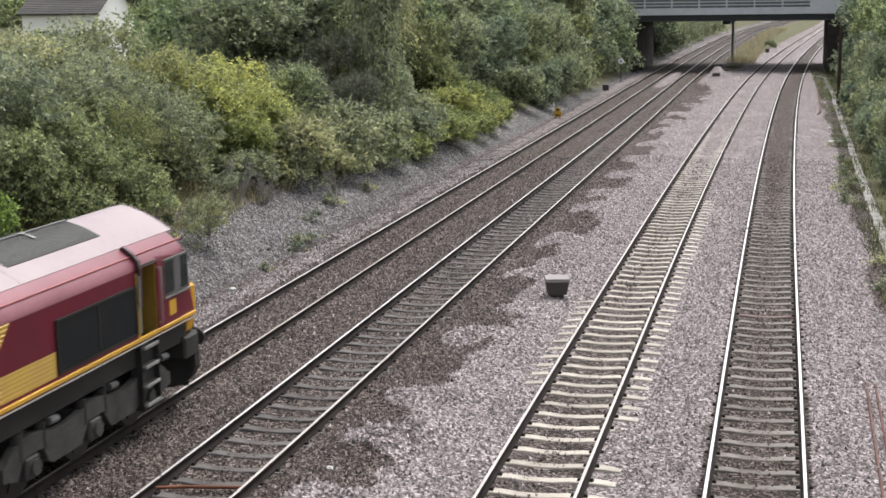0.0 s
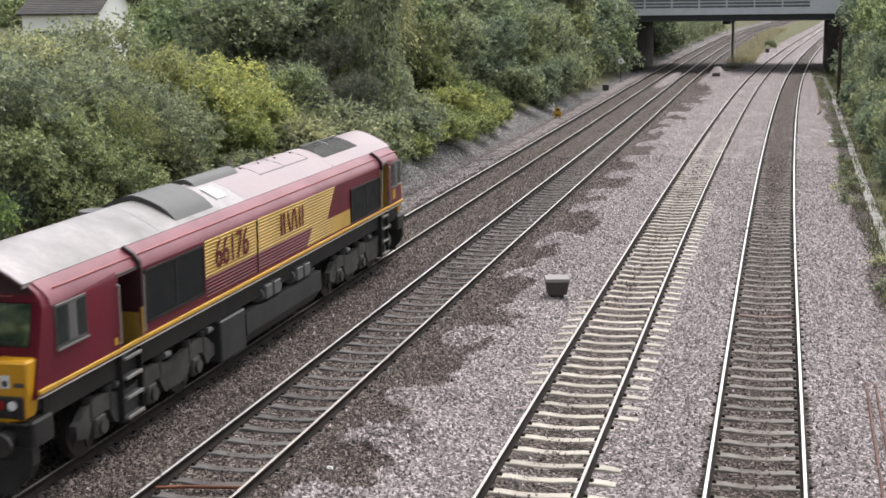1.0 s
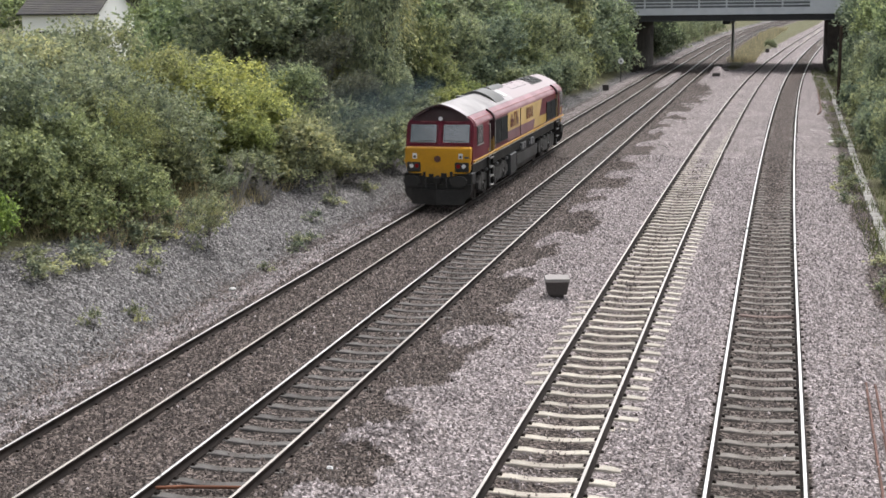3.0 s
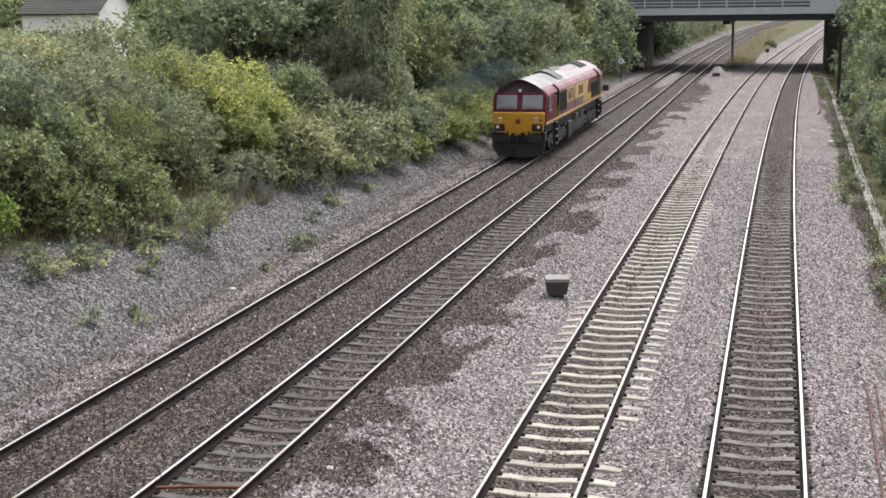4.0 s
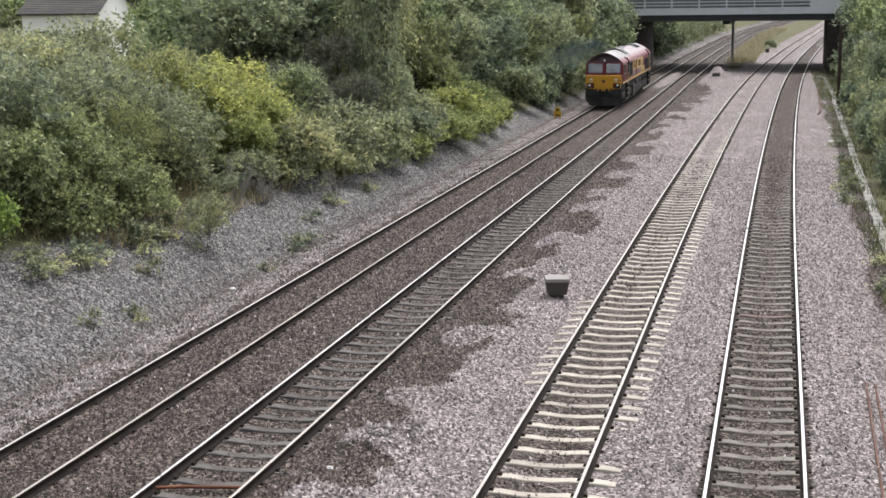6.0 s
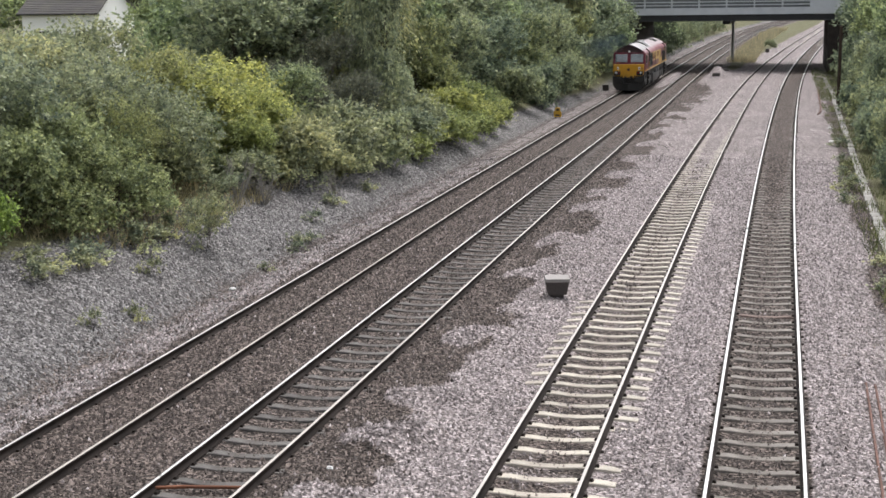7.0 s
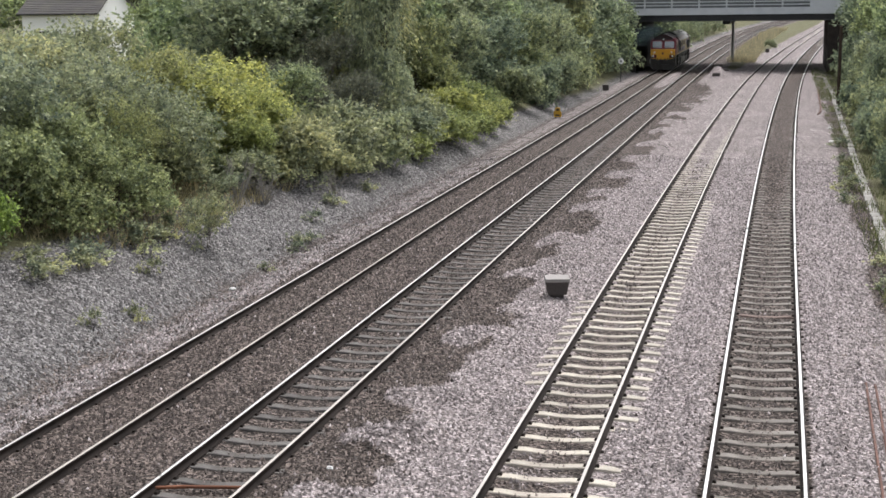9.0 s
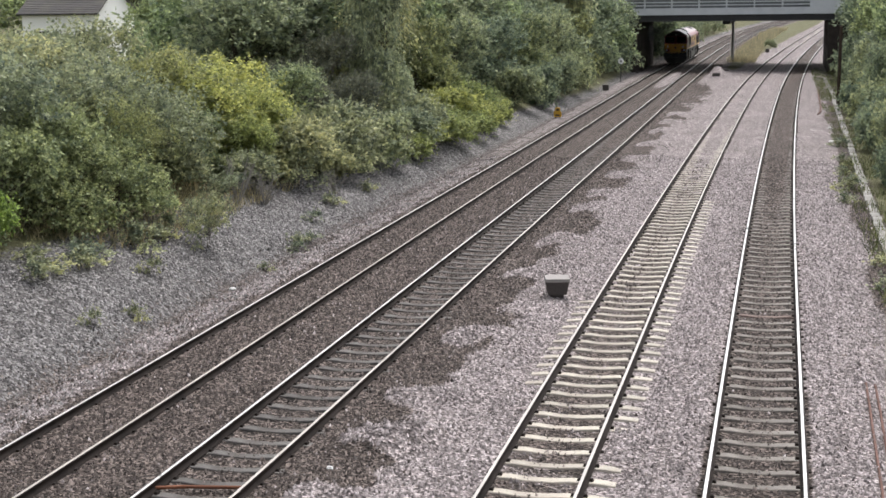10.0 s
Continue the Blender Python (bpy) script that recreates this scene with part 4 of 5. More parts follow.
# shrubs and weeds in the stones
for row in (
    ("shrub", 39.8, -4.0, 1.0, 0.72), ("shrub", 41.0, -4.9, 0.55, 1.1), ("shrub", 44.5, -5.6, 0.6, 1.4), ("weed", 32.5, -5.2, 1.1, 1.4), ("weed", 33.3, -5.6, 1.0, 1.5), ("weed", 34.5, -5.1, 1.0, 1.4), ("weed", 35.2, -5.4, 1.1, 1.4), ("weed", 37.4, -5.0, 1.1, 1.3), ("weed", 38.1, -5.4, 1.2, 1.4), ("weed", 38.8, -5.0, 1.0, 1.3), ("weed", 40.0, -5.3, 1.1, 1.3), ("weed", 33.0, -3.0, 0.7, 1.0), ("weed", 31.4, -3.4, 0.7, 1.0), ("weed", 36.2, -4.2, 0.8, 1.1), ("weed", 43.4, -2.7, 0.6, 1.7), ("weed", 44.2, -2.9, 0.6, 1.8), ("weed", 45.0, -2.8, 0.6, 1.7), ("weed", 47.0, -3.4, 0.7, 1.5), ("weed", 40.5, -2.5, 0.5, 1.2), ("weed", 50.0, -3.6, 0.8, 1.4), ("weed", 54.0, -3.5, 0.8, 1.5),
    ("weed", 57.0, 14.6, 1.0, 1.2), ("weed", 60.5, 14.7, 1.2, 1.3), ("weed", 62.0, 15.0, 1.1, 1.2), ("weed", 70.0, 15.0, 1.0, 1.2), ("weed", 78.0, 15.0, 1.0, 1.2), ("weed", 44.5, 15.4, 1.0, 1.4), ("weed", 41.0, 15.3, 1.0, 1.4), ("weed", 66.0, 14.7, 0.8, 1.2), ("weed", 30.2, 15.4, 0.9, 1.2),
):
    plant(*row)


def dead_twigs(s, off, h, seed):
    """A leafless bush: thin stems that fork twice."""
    r = random.Random(seed)
    x, y, hd = on_line(LINE_A, s, off)
    g, o = to_frame(x, y)
    at = pose(x, y, float(height(np.array([g]), np.array([o]))[0]) - 0.05)
    t = thing("dead_bush", "leafless bleached twigs at the edge of the bushes", "bush", "dead bushes", at=at)
    for k in range(9):
        a = r.uniform(0, 6.28)
        lean = r.uniform(0.15, 0.6)
        tip = Vector((math.cos(a) * lean * h, math.sin(a) * lean * h, h * r.uniform(0.6, 1.0)))
        bm = bmesh.new()
        add_cyl(bm, (0, 0, 0), tip, 0.022, 5, 0.009)
        for _ in range(5):
            p = tip * r.uniform(0.3, 0.85)
            q = p + Vector((r.gauss(0, 0.25), r.gauss(0, 0.25), r.uniform(0.1, 0.45))) * h * 0.6
            add_cyl(bm, p, q, 0.009, 4, 0.004)
            w = p + (q - p) * 0.6
            add_cyl(bm, w, w + Vector((r.gauss(0, 0.2), r.gauss(0, 0.2), r.uniform(0.0, 0.3))) * h * 0.5, 0.006, 4, 0.003)
        part("stem", bm, M_TWIG, t)


for row in ((45.2, -5.3, 1.7, 1), (46.6, -4.9, 1.3, 2), (61.0, -4.0, 1.6, 3), (63.0, -3.9, 1.2, 4), (51.6, -4.0, 1.0, 5)):
    dead_twigs(*row)


def grass_patch(name, label, s0, s1, o0, o1, n, leaf, seed, line=LINE_A, mat=None):
    r = np.random.RandomState(seed)
    x, y, h = on_line(line, r.uniform(s0, s1, n), 0.0)
    off = r.uniform(o0, o1, n)
    x, y = x + off * np.cos(h), y - off * np.sin(h)
    g, o = to_frame(x, y)
    keep = wave(g, o, 0.25, seed) + wave(g, o, 0.07, seed + 1) > -0.3
    x, y, g, o = x[keep], y[keep], g[keep], o[keep]
    n = len(x)
    z = height(g, o) - 0.01
    a = r.uniform(0, 6.28, n)
    w = 0.012 * leaf / 0.3
    ln = leaf * r.uniform(0.4, 1.3, n)
    lx, ly = r.normal(size=n) * ln * 0.4, r.normal(size=n) * ln * 0.4
    dx, dy = np.cos(a) * w, np.sin(a) * w
    v = np.stack([np.stack([x - dx, y - dy, z], -1), np.stack([x + dx, y + dy, z], -1), np.stack([x + lx + dx * 0.3, y + ly + dy * 0.3, z + ln], -1), np.stack([x + lx - dx * 0.3, y + ly - dy * 0.3, z + ln], -1)], 1)
    tagged(part(name, raw_mesh(name, v.reshape(-1, 3), np.arange(4 * n).reshape(n, 4)), mat or L_GRASS), label, "grass", kind="stuff")


grass_patch("bank_grass", "rough dry grass along the trough and bank", 26, 150, 14.8, 22.0, 42000, 0.3, 51, mat=L_VERGE)
grass_patch("strip_grass", "yellow-green grass strip between diverging tracks", 166, 330, 5.7, 8.8, 30000, 0.6, 52, mat=L_HAY)
grass_patch("foot_grass", "thin grass at the foot of the bushes", 34, 130, -8.0, -5.0, 26000, 0.34, 53, mat=L_HAY)


# ---- lineside things ----
def spot(s, off, line=LINE_A, dz=0.0):
    """A pose on the ground beside a line, facing along it."""
    x, y, h = on_line(line, s, off)
    g, o = to_frame(x, y)
    return Matrix.Translation((x, y, float(height(np.array([g]), np.array([o]))[0]) + dz)) @ Matrix.Rotation(-h, 4, "Z")


def location_box():
    b = thing("trackside_box", "dark metal trackside box with dusty grey lid on a post", "box", at=spot(37.6, 6.6) @ pose(0, 0, 0, 0, 0, 14))
    bm = bmesh.new()
    add_box(bm, (-0.16, -0.12, -0.15), (0.16, 0.12, 0.12), 0.01)
    part("post", bm, M_BLACKBOX, b)
    bm = bmesh.new()
    vs = add_box(bm, (-0.3, -0.23, 0.1), (0.3, 0.23, 0.44), 0.015)
    for v in vs:
        k = 0.8 + 0.2 * (v.co.z - 0.1) / 0.34
        v.co.x, v.co.y = v.co.x * k, v.co.y * k
    part("body", bm, M_BLACKBOX, b)
    bm = bmesh.new()
    add_box(bm, (-0.325, -0.255, 0.44), (0.325, 0.255, 0.475), 0.01)
    vs = add_box(bm, (-0.315, -0.245, 0.475), (0.315, 0.245, 0.54), 0.012)
    for v in vs:
        v.co.z += 0.05 * v.co.y
    part("lid", bm, M_GREYLID, b, "dusty grey metal lid")


location_box()


def small_box(s, off, w, h, label):
    b = thing("trackside_box", label, "box", "small trackside boxes", at=spot(s, off))
    bm = bmesh.new()
    add_box(bm, (-w / 2, -w / 3, -0.1), (w / 2, w / 3, h * 0.85), 0.02)
    part("body", bm, M_BLACKBOX, b)
    bm = bmesh.new()
    add_box(bm, (-w / 2 - 0.03, -w / 3 - 0.03, h * 0.852), (w / 2 + 0.03, w / 3 + 0.03, h), 0.02)
    part("lid", bm, M_BLACKBOX, b)


small_box(121.0, -2.62, 0.5, 0.5, "small dark metal box beside the track")
small_box(137.0, 5.9, 0.7, 0.3, "low dark box between the tracks")
small_box(147.0, 6.4, 0.6, 0.3, "low dark box between the tracks")
small_box(196.0, 9.6, 0.5, 0.5, "small dark box in the grass strip")


def warning_board():
    b = thing("warning_board", "small yellow board with dark symbols beside the track", "sign", at=spot(92.6, -2.25))
    bm = bmesh.new()
    for x in (-0.17, 0.17):
        add_cyl(bm, (x, 0.02, -0.2), (x * 0.6, 0.02, 0.35), 0.03, 8)
    part("stand", bm, M_SIGNBLACK, b)
    bm = bmesh.new()
    add_prism(bm, [(-0.25, 0.1), (0.25, 0.1), (0.25, 0.42), (0.16, 0.5), (0.16, 0.72), (-0.16, 0.72), (-0.16, 0.5), (-0.25, 0.42)], -0.02, 0.0)
    part("board", bm, M_YELLOWSIGN, b, "yellow painted board")
    for w, z0, z1 in ((0.09, 0.5, 0.64), (0.14, 0.16, 0.26)):
        bm = bmesh.new()
        add_box(bm, (-w, -0.034, z0), (w, -0.022, z1), 0.004)
        part("symbol", bm, M_SIGNBLACK, b)


warning_board()


def disc_marker():
    b = thing("disc_marker", "round white disc on a dark post", "sign", at=spot(132.0, -2.6))
    bm = bmesh.new()
    add_cyl(bm, (0, 0, -0.3), (0, 0, 1.85), 0.04, 8)
    part("post", bm, M_BRIDGEDARK, b)
    bm = bmesh.new()
    add_cyl(bm, (0, -0.03, 2.0), (0, -0.07, 2.0), 0.27, 20)
    part("disc", bm, M_SIGNWHITE, b)
    bm = bmesh.new()
    add_cyl(bm, (0, -0.072, 2.0), (0, -0.08, 2.0), 0.09, 12)
    part("mark", bm, M_STEELGREY, b)


disc_marker()


def wooden_pole():
    b = thing("wooden_pole", "dark creosoted wooden pole beside the trough", "pole", at=spot(107.0, 16.0))
    bm = bmesh.new()
    add_cyl(bm, (0, 0, -0.6), (0.03, 0, 5.6), 0.13, 14, 0.11)
    part("shaft", bm, M_WOODPOLE, b)
    bm = bmesh.new()
    add_cyl(bm, (0.03, 0, 5.6), (0.03, 0, 5.68), 0.13, 14, 0.05)
    part("cap", bm, M_WOODPOLE, b)


wooden_pole()


def cable_trough():
    t = thing("cable_trough", "pale concrete cable trough with separate lids", "trough", kind="structure")
    bm = bmesh.new()
    add_box(bm, (-0.16, -0.49, 0.03), (0.16, 0.49, 0.09), 0.015)
    me = bpy.data.meshes.new("trough_lid")
    bm.to_mesh(me)
    bm.free()
    me.materials.append(M_CONC)
    r = random.Random(5)
    for k in range(112):
        s = 30 + k * 1.0
        ob = new("trough_lid", me)
        ob.parent = t
        ob.matrix_basis = spot(s, float(np.interp(s, (30, 48, 65, 107, 118, 142), (15.4, 15.47, 15.52, 15.82, 16.0, 15.9)))) @ pose(r.uniform(-0.02, 0.02), 0, r.uniform(-0.01, 0.015), r.uniform(-1, 1), r.uniform(-2, 2), r.uniform(-1.2, 1.2))
    # the walls of the trough run on beneath the lids
    ss = np.arange(29.5, 142, 1.0)
    bm = bmesh.new()
    last = None
    for s in ss:
        m = spot(s, float(np.interp(s, (30, 48, 65, 107, 118, 142), (15.4, 15.47, 15.52, 15.82, 16.0, 15.9))))
        ring = [bm.verts.new(m @ Vector(p)) for p in ((-0.15, 0, -0.2), (0.15, 0, -0.2), (0.15, 0, 0.028), (-0.15, 0, 0.028))]
        if last:
            for k in range(4):
                bm.faces.new((last[k], last[(k + 1) % 4], ring[(k + 1) % 4], ring[k]))
        last = ring
    part("trough_body", bm, M_CONC, t)


cable_trough()


def sweep(name, pts, r, mat, seg=7):
    """A bent round bar through points."""
    cu = bpy.data.curves.new(name, "CURVE")
    cu.dimensions, cu.bevel_depth, cu.bevel_resolution = "3D", r, 2
    sp = cu.splines.new("POLY")
    sp.points.add(len(pts) - 1)
    for q, p in zip(sp.points, pts):
        q.co = (*p, 1)
    ob = bpy.data.objects.new(name, cu)
    me = bpy.data.meshes.new_from_object(ob)
    bpy.data.objects.remove(ob)
    me.materials.clear()
    me.materials.append(mat)
    return me


def along(rows, lift):
    out = []
    for s, off in rows:
        m = spot(s, off)
        out.append(m.translation + Vector((0, 0, lift)))
    return out


for a, b in ((13.75, 13.92), (13.95, 14.1)):
    tagged(part("scrap_rail", sweep("scrap_rail", along([(k, a + (b - a) * (k - 19) / 12) for k in range(19, 32)], 0.02), 0.026, M_OLDRUST), None), "rusty length of scrap rail lying on ballast", "rail", "scrap rails")
tagged(part("cable", sweep("cable", along([(96.0, 14.35), (99.0, 14.6), (104.0, 14.72), (110.0, 14.75), (116.0, 14.85), (124.0, 15.0)], 0.06), 0.06, M_OLDRUST), None), "loose brown cable lying on the cess", "cable")
tagged(part("rusty_rod", sweep("rusty_rod", [on_line(LINE_A, 22.35, 2.45)[:2] + (-0.13,), on_line(LINE_A, 22.5, 3.0)[:2] + (-0.12,), on_line(LINE_A, 22.7, 3.98)[:2] + (-0.13,)], 0.03, M_RUST), None), "rusty rod laid across between the rails", "rod")


def litter(s, off, w, h, label):
    bm = bmesh.new()
    bmesh.ops.create_icosphere(bm, subdivisions=2, radius=1.0)
    r = random.Random(int(s * 10))
    for v in bm.verts:
        v.co = Vector((v.co.x * w, v.co.y * w * 0.7, v.co.z * h)) * r.uniform(0.75, 1.15)
    ob = part("litter", bm, M_PAPER)
    ob.matrix_basis = spot(s, off) @ pose(0, 0, h * 0.7)
    tagged(ob, label, "litter", "scraps of litter")


litter(37.6, -2.4, 0.1, 0.05, "crumpled white scrap on the stones")
litter(23.9, 5.0, 0.07, 0.04, "pale pebble-sized scrap on the ballast")
litter(80.0, 14.7, 0.16, 0.06, "white scrap lying in the cess")
litter(88.0, 14.9, 0.14, 0.06, "white scrap lying in the cess")
litter(66.5, -4.2, 0.1, 0.05, "pale scrap at the foot of the bank")


# ---- house behind the bushes ----
def build_house():
    h = thing("house", "white rendered house with grey tiled pitched roof", "house", at=pose(-27.95, 97.8, 1.72, 0, 0, -14))
    w, d, eave, ridge = 5.7, 5.3, 5.4, 7.05
    bm = bmesh.new()
    out = [(-d / 2, -0.5), (d / 2, -0.5), (d / 2, eave), (0, ridge - 0.05), (-d / 2, eave)]
    add_prism(bm, out, 0, w, "x")
    part("wall", bm, M_WHITE, h, "white rendered walls with gable")
    for side in (-1, 1):
        n = 16
        slope = part("roof_slope", sweep("roof_slope", [(-0.1, side * (d / 2 - 0.1), eave), (w + 0.1, side * (d / 2 - 0.1), eave)], 0.05, M_SLATE), None, h, "grey tiled roof in courses")
        for k in range(n):
            bm = bmesh.new()
            a, b = k / n, (k + 1) / n
            y0, y1 = side * (d / 2 + 0.35) * (1 - a), side * (d / 2 + 0.35) * (1 - b)
            sl = (ridge - eave + 0.25)
            z0, z1 = eave - 0.25 + sl * a, eave - 0.25 + sl * b
            add_prism(bm, [(y0, z0 + 0.02), (y1, z1 + 0.02), (y1, z1 + 0.09), (y0, z0 + 0.13)] if side < 0 else [(y1, z1 + 0.02), (y0, z0 + 0.02), (y0, z0 + 0.13), (y1, z1 + 0.09)], -0.2, w + 0.2, "x")
            part("tile_course", bm, M_SLATE, slope)
    bm = bmesh.new()
    add_cyl(bm, (-0.2, 0, ridge + 0.12), (w + 0.2, 0, ridge + 0.12), 0.12, 10)
    part("ridge_tiles", bm, M_SLATE, h)
    bm = bmesh.new()
    add_box(bm, (3.0, -0.5, ridge - 0.5), (3.9, 0.3, ridge + 1.3), 0.03)
    part("chimney", bm, M_WHITE, h)
    for x in (0.8, 3.9):
        for z in (0.9, 2.9):
            bm = bmesh.new()
            add_box(bm, (x, -d / 2 - 0.03, z), (x + 1.3, -d / 2 + 0.08, z + 1.25), 0.01)
            win = part("window", bm, M_WHITE, h)
            for k in (0, 1):
                bm = bmesh.new()
                add_box(bm, (x + 0.08 + k * 0.6, -d / 2 - 0.045, z + 0.08), (x + 0.62 + k * 0.6, -d / 2 - 0.033, z + 1.17))
                part("pane", bm, M_DARKGLASS, win)
    for side in (-1, 1):
        bm = bmesh.new()
        add_cyl(bm, (-0.2, side * (d / 2 + 0.36), eave - 0.2), (w + 0.2, side * (d / 2 + 0.36), eave - 0.2), 0.06, 8)
        part("gutter", bm, M_SIGNBLACK, h)


build_house()


# ---- exhaust haze that trails the locomotive ----
def build_smoke():
    sm = thing("exhaust_smoke", "thin blue-grey diesel exhaust haze trailing the locomotive", "smoke")
    r = random.Random(77)
    for x, y, z, k in ((-1.0, -8.4, 4.2, 0.7), (-1.6, -10.2, 3.9, 0.95), (-2.4, -12.4, 3.6, 1.15)):
        bm = bmesh.new()
        for d in (-0.4, 0.4):
            m = Matrix.Translation((r.gauss(0, 0.3), d, r.gauss(0, 0.2))) @ Euler((math.pi / 2 + r.uniform(-0.4, 0.4), r.uniform(0, 6), r.uniform(-0.4, 0.4))).to_matrix().to_4x4()
            bmesh.ops.create_circle(bm, cap_ends=True, segments=20, radius=2.9, matrix=m)
        me = bpy.data.meshes.new("smoke_puff")
        bm.to_mesh(me)
        bm.free()
        p = part("smoke_puff", me, M_SMOKE, sm)
        p.matrix_basis = Matrix.Translation((x, y, z)) @ Matrix.Diagonal((k, k, k * 0.8, 1))
        p.visible_shadow = False
        tagged(p, kind="stuff")
    return sm


SMOKE = build_smoke()


# ---- the locomotive: x to its right side, y forwards, z above the rail ----
def body_outline():
    """Half section of the body from the sill to the crown of the roof."""
    return [(1.32, 1.62), (1.32, 2.94), (1.28, 3.08), (1.17, 3.2), (1.0, 3.325), (0.82, 3.44), (0.62, 3.55), (0.42, 3.645), (0.2, 3.725), (0.0, 3.765)]


def roof_z(x):
    """Height of the roof's skin at x metres from its middle."""
    return float(np.interp(abs(x), (0.0, 0.2, 0.42, 0.62, 0.82, 1.0, 1.17, 1.28), (3.765, 3.725, 3.645, 3.55, 3.44, 3.325, 3.2, 3.08)))


def roof_band(bm, x0, x1, y0, y1, lift, thick=0.06, n=10, taper=False):
    """A curved plate that follows the roof from x0 to x1, lifted off it."""
    xs = [x0 + (x1 - x0) * k / n for k in range(n + 1)]
    lifts = [lift * (1 - abs(2 * k / n - 1) ** 6) if taper else lift for k in range(n + 1)]
    add_prism(bm, [(x, roof_z(x) + h) for x, h in zip(xs, lifts)] + [(x, roof_z(x) + lift - thick) for x in xs[::-1]], y0, y1)


def build_locomotive():
    lo = thing("diesel_locomotive", "maroon and gold six-axle diesel freight locomotive with yellow ends", "locomotive")
    END = 10.4
    # main hood between the door recesses
    H0, H1 = -7.0, 7.95
    out = body_outline()
    full = out + [(-x, z) for x, z in out[-2::-1]]
    bm = bmesh.new()
    add_prism(bm, [(1.30, 1.62), (1.30, 2.95), (1.25, 3.06), (-1.25, 3.06), (-1.30, 2.95), (-1.30, 1.62)], H0, H1)
    part("hood", bm, M_MAROON, lo, "maroon painted hood side")

    def roof_piece(name, y0, y1, mat, lab, a=4, lift=0.012):
        bm = bmesh.new()
        pts = [p for p in full[a:len(full) - a]]
        low = [(p[0], p[1] - 0.06) for p in pts]
        add_prism(bm, [(p[0], p[1] + lift) for p in pts] + low[::-1], y0, y1)
        return part(name, bm, mat, lo, lab)
    bm = bmesh.new()
    add_prism(bm, [(1.305, 2.96), (1.28, 3.08), (1.17, 3.2), (1.0, 3.325), (0.8, 3.42), (-0.8, 3.42), (-1.0, 3.325), (-1.17, 3.2), (-1.28, 3.08), (-1.305, 2.96)], -9.98, 9.75)
    part("cantrail", bm, M_FADEDSKY, lo, "faded maroon sloping cantrail, lightened further for sky reflection")
    roof_piece("roof_panel", -10.22, -5.4, M_ROOFGREY, "sooty pale grey roof")
    roof_piece("roof_panel", -5.39, -1.2, M_ROOFGREY, "sooty pale grey roof")
    roof_piece("roof_panel", -1.19, 4.8, M_ROOF, "faded pinkish roof")
    roof_piece("roof_panel", 4.81, 9.98, M_ROOF, "faded pinkish roof")
    roof_piece("roof_brow", -10.275, -10.222, M_DARKMAROON, "dark maroon roof edge", 4, 0.02)
    roof_piece("roof_brow", 9.982, 10.03, M_DARKMAROON, "dark maroon roof edge", 4, 0.02)
    # thin line along the cantrail
    for sx in (-1, 1):
        bm = bmesh.new()
        add_box(bm, (sx * 1.2 - 0.03, H0 - 2.7, 3.175), (sx * 1.2 + 0.012, H1 + 2.0, 3.195), 0.0)
        part("cantrail_line", bm, M_PALEPINK, lo)
    # soot-black silencer cowls on the roof
    bm = bmesh.new()
    roof_band(bm, -0.95, 0.92, -4.5, -2.7, 0.12, 0.22, 18, True)
    part("silencer_cowl", bm, M_HUMP, lo, "soot-blackened curved cowl")
    bm = bmesh.new()
    roof_band(bm, -0.9, 0.25, -2.1, 0.3, 0.12, 0.22, 14, True)
    part("exhaust_cowl", bm, M_HUMP, lo, "soot-blackened exhaust cowl")
    bm = bmesh.new()
    roof_band(bm, 0.4, 0.78, -2.2, -1.7, 0.05, 0.1, 5)
    part("roof_box", bm, M_SIGNWHITE, lo, "small white roof box")
    bm = bmesh.new()
    add_cyl(bm, (-0.2, -5.6, 3.66), (-0.2, -5.6, 3.755), 0.3, 16)
    part("exhaust_outlet", bm, M_HUMP, lo)
    # cooling fan grille in a frame, with bars
    bm = bmesh.new()
    roof_band(bm, -0.9, 0.66, 5.0, 7.9, 0.03, 0.06, 12)
    gr = part("fan_grille", bm, M_ROOFGRILLE, lo, "dark roof radiator grille")
    for k in range(24):
        bm = bmesh.new()
        yy = 5.1 + k * 0.118
        roof_band(bm, -0.88, 0.64, yy, yy + 0.03, 0.042, 0.018, 10)
        part("grille_bar", bm, M_HUMP, gr)
    for xx in (-0.5, 0.02):
        bm = bmesh.new()
        roof_band(bm, xx - 0.02, xx + 0.02, 5.0, 7.9, 0.062, 0.04, 1)
        part("grille_rib", bm, M_HUMP, gr)
    bm = bmesh.new()
    roof_band(bm, -0.6, 0.3, 6.42, 6.46, 0.07, 0.03, 6)
    part("grille_tie", bm, M_STEELBAR, gr, "pale tie bar across the grille")
    # roof hatch seams
    for y0, y1, x0, x1 in ((0.9, 4.2, 0.5, 0.53), (0.9, 0.93, -0.5, 0.498), (2.5, 2.53, -0.5, 0.498), (4.2, 4.23, -0.5, 0.498)):
        bm = bmesh.new()
        roof_band(bm, x0, x1, y0, y1, 0.018, 0.03, 8)
        part("hatch_seam", bm, M_HUMP, lo)
    for k in range(8):
        bm = bmesh.new()
        x, y = (0.1 if k % 2 else -0.15), 0.2 + k * 0.55
        add_cyl(bm, (x, y, roof_z(x)), (x, y, roof_z(x) + 0.035), 0.032, 8)
        part("lifting_bolt", bm, M_HUMP, lo)
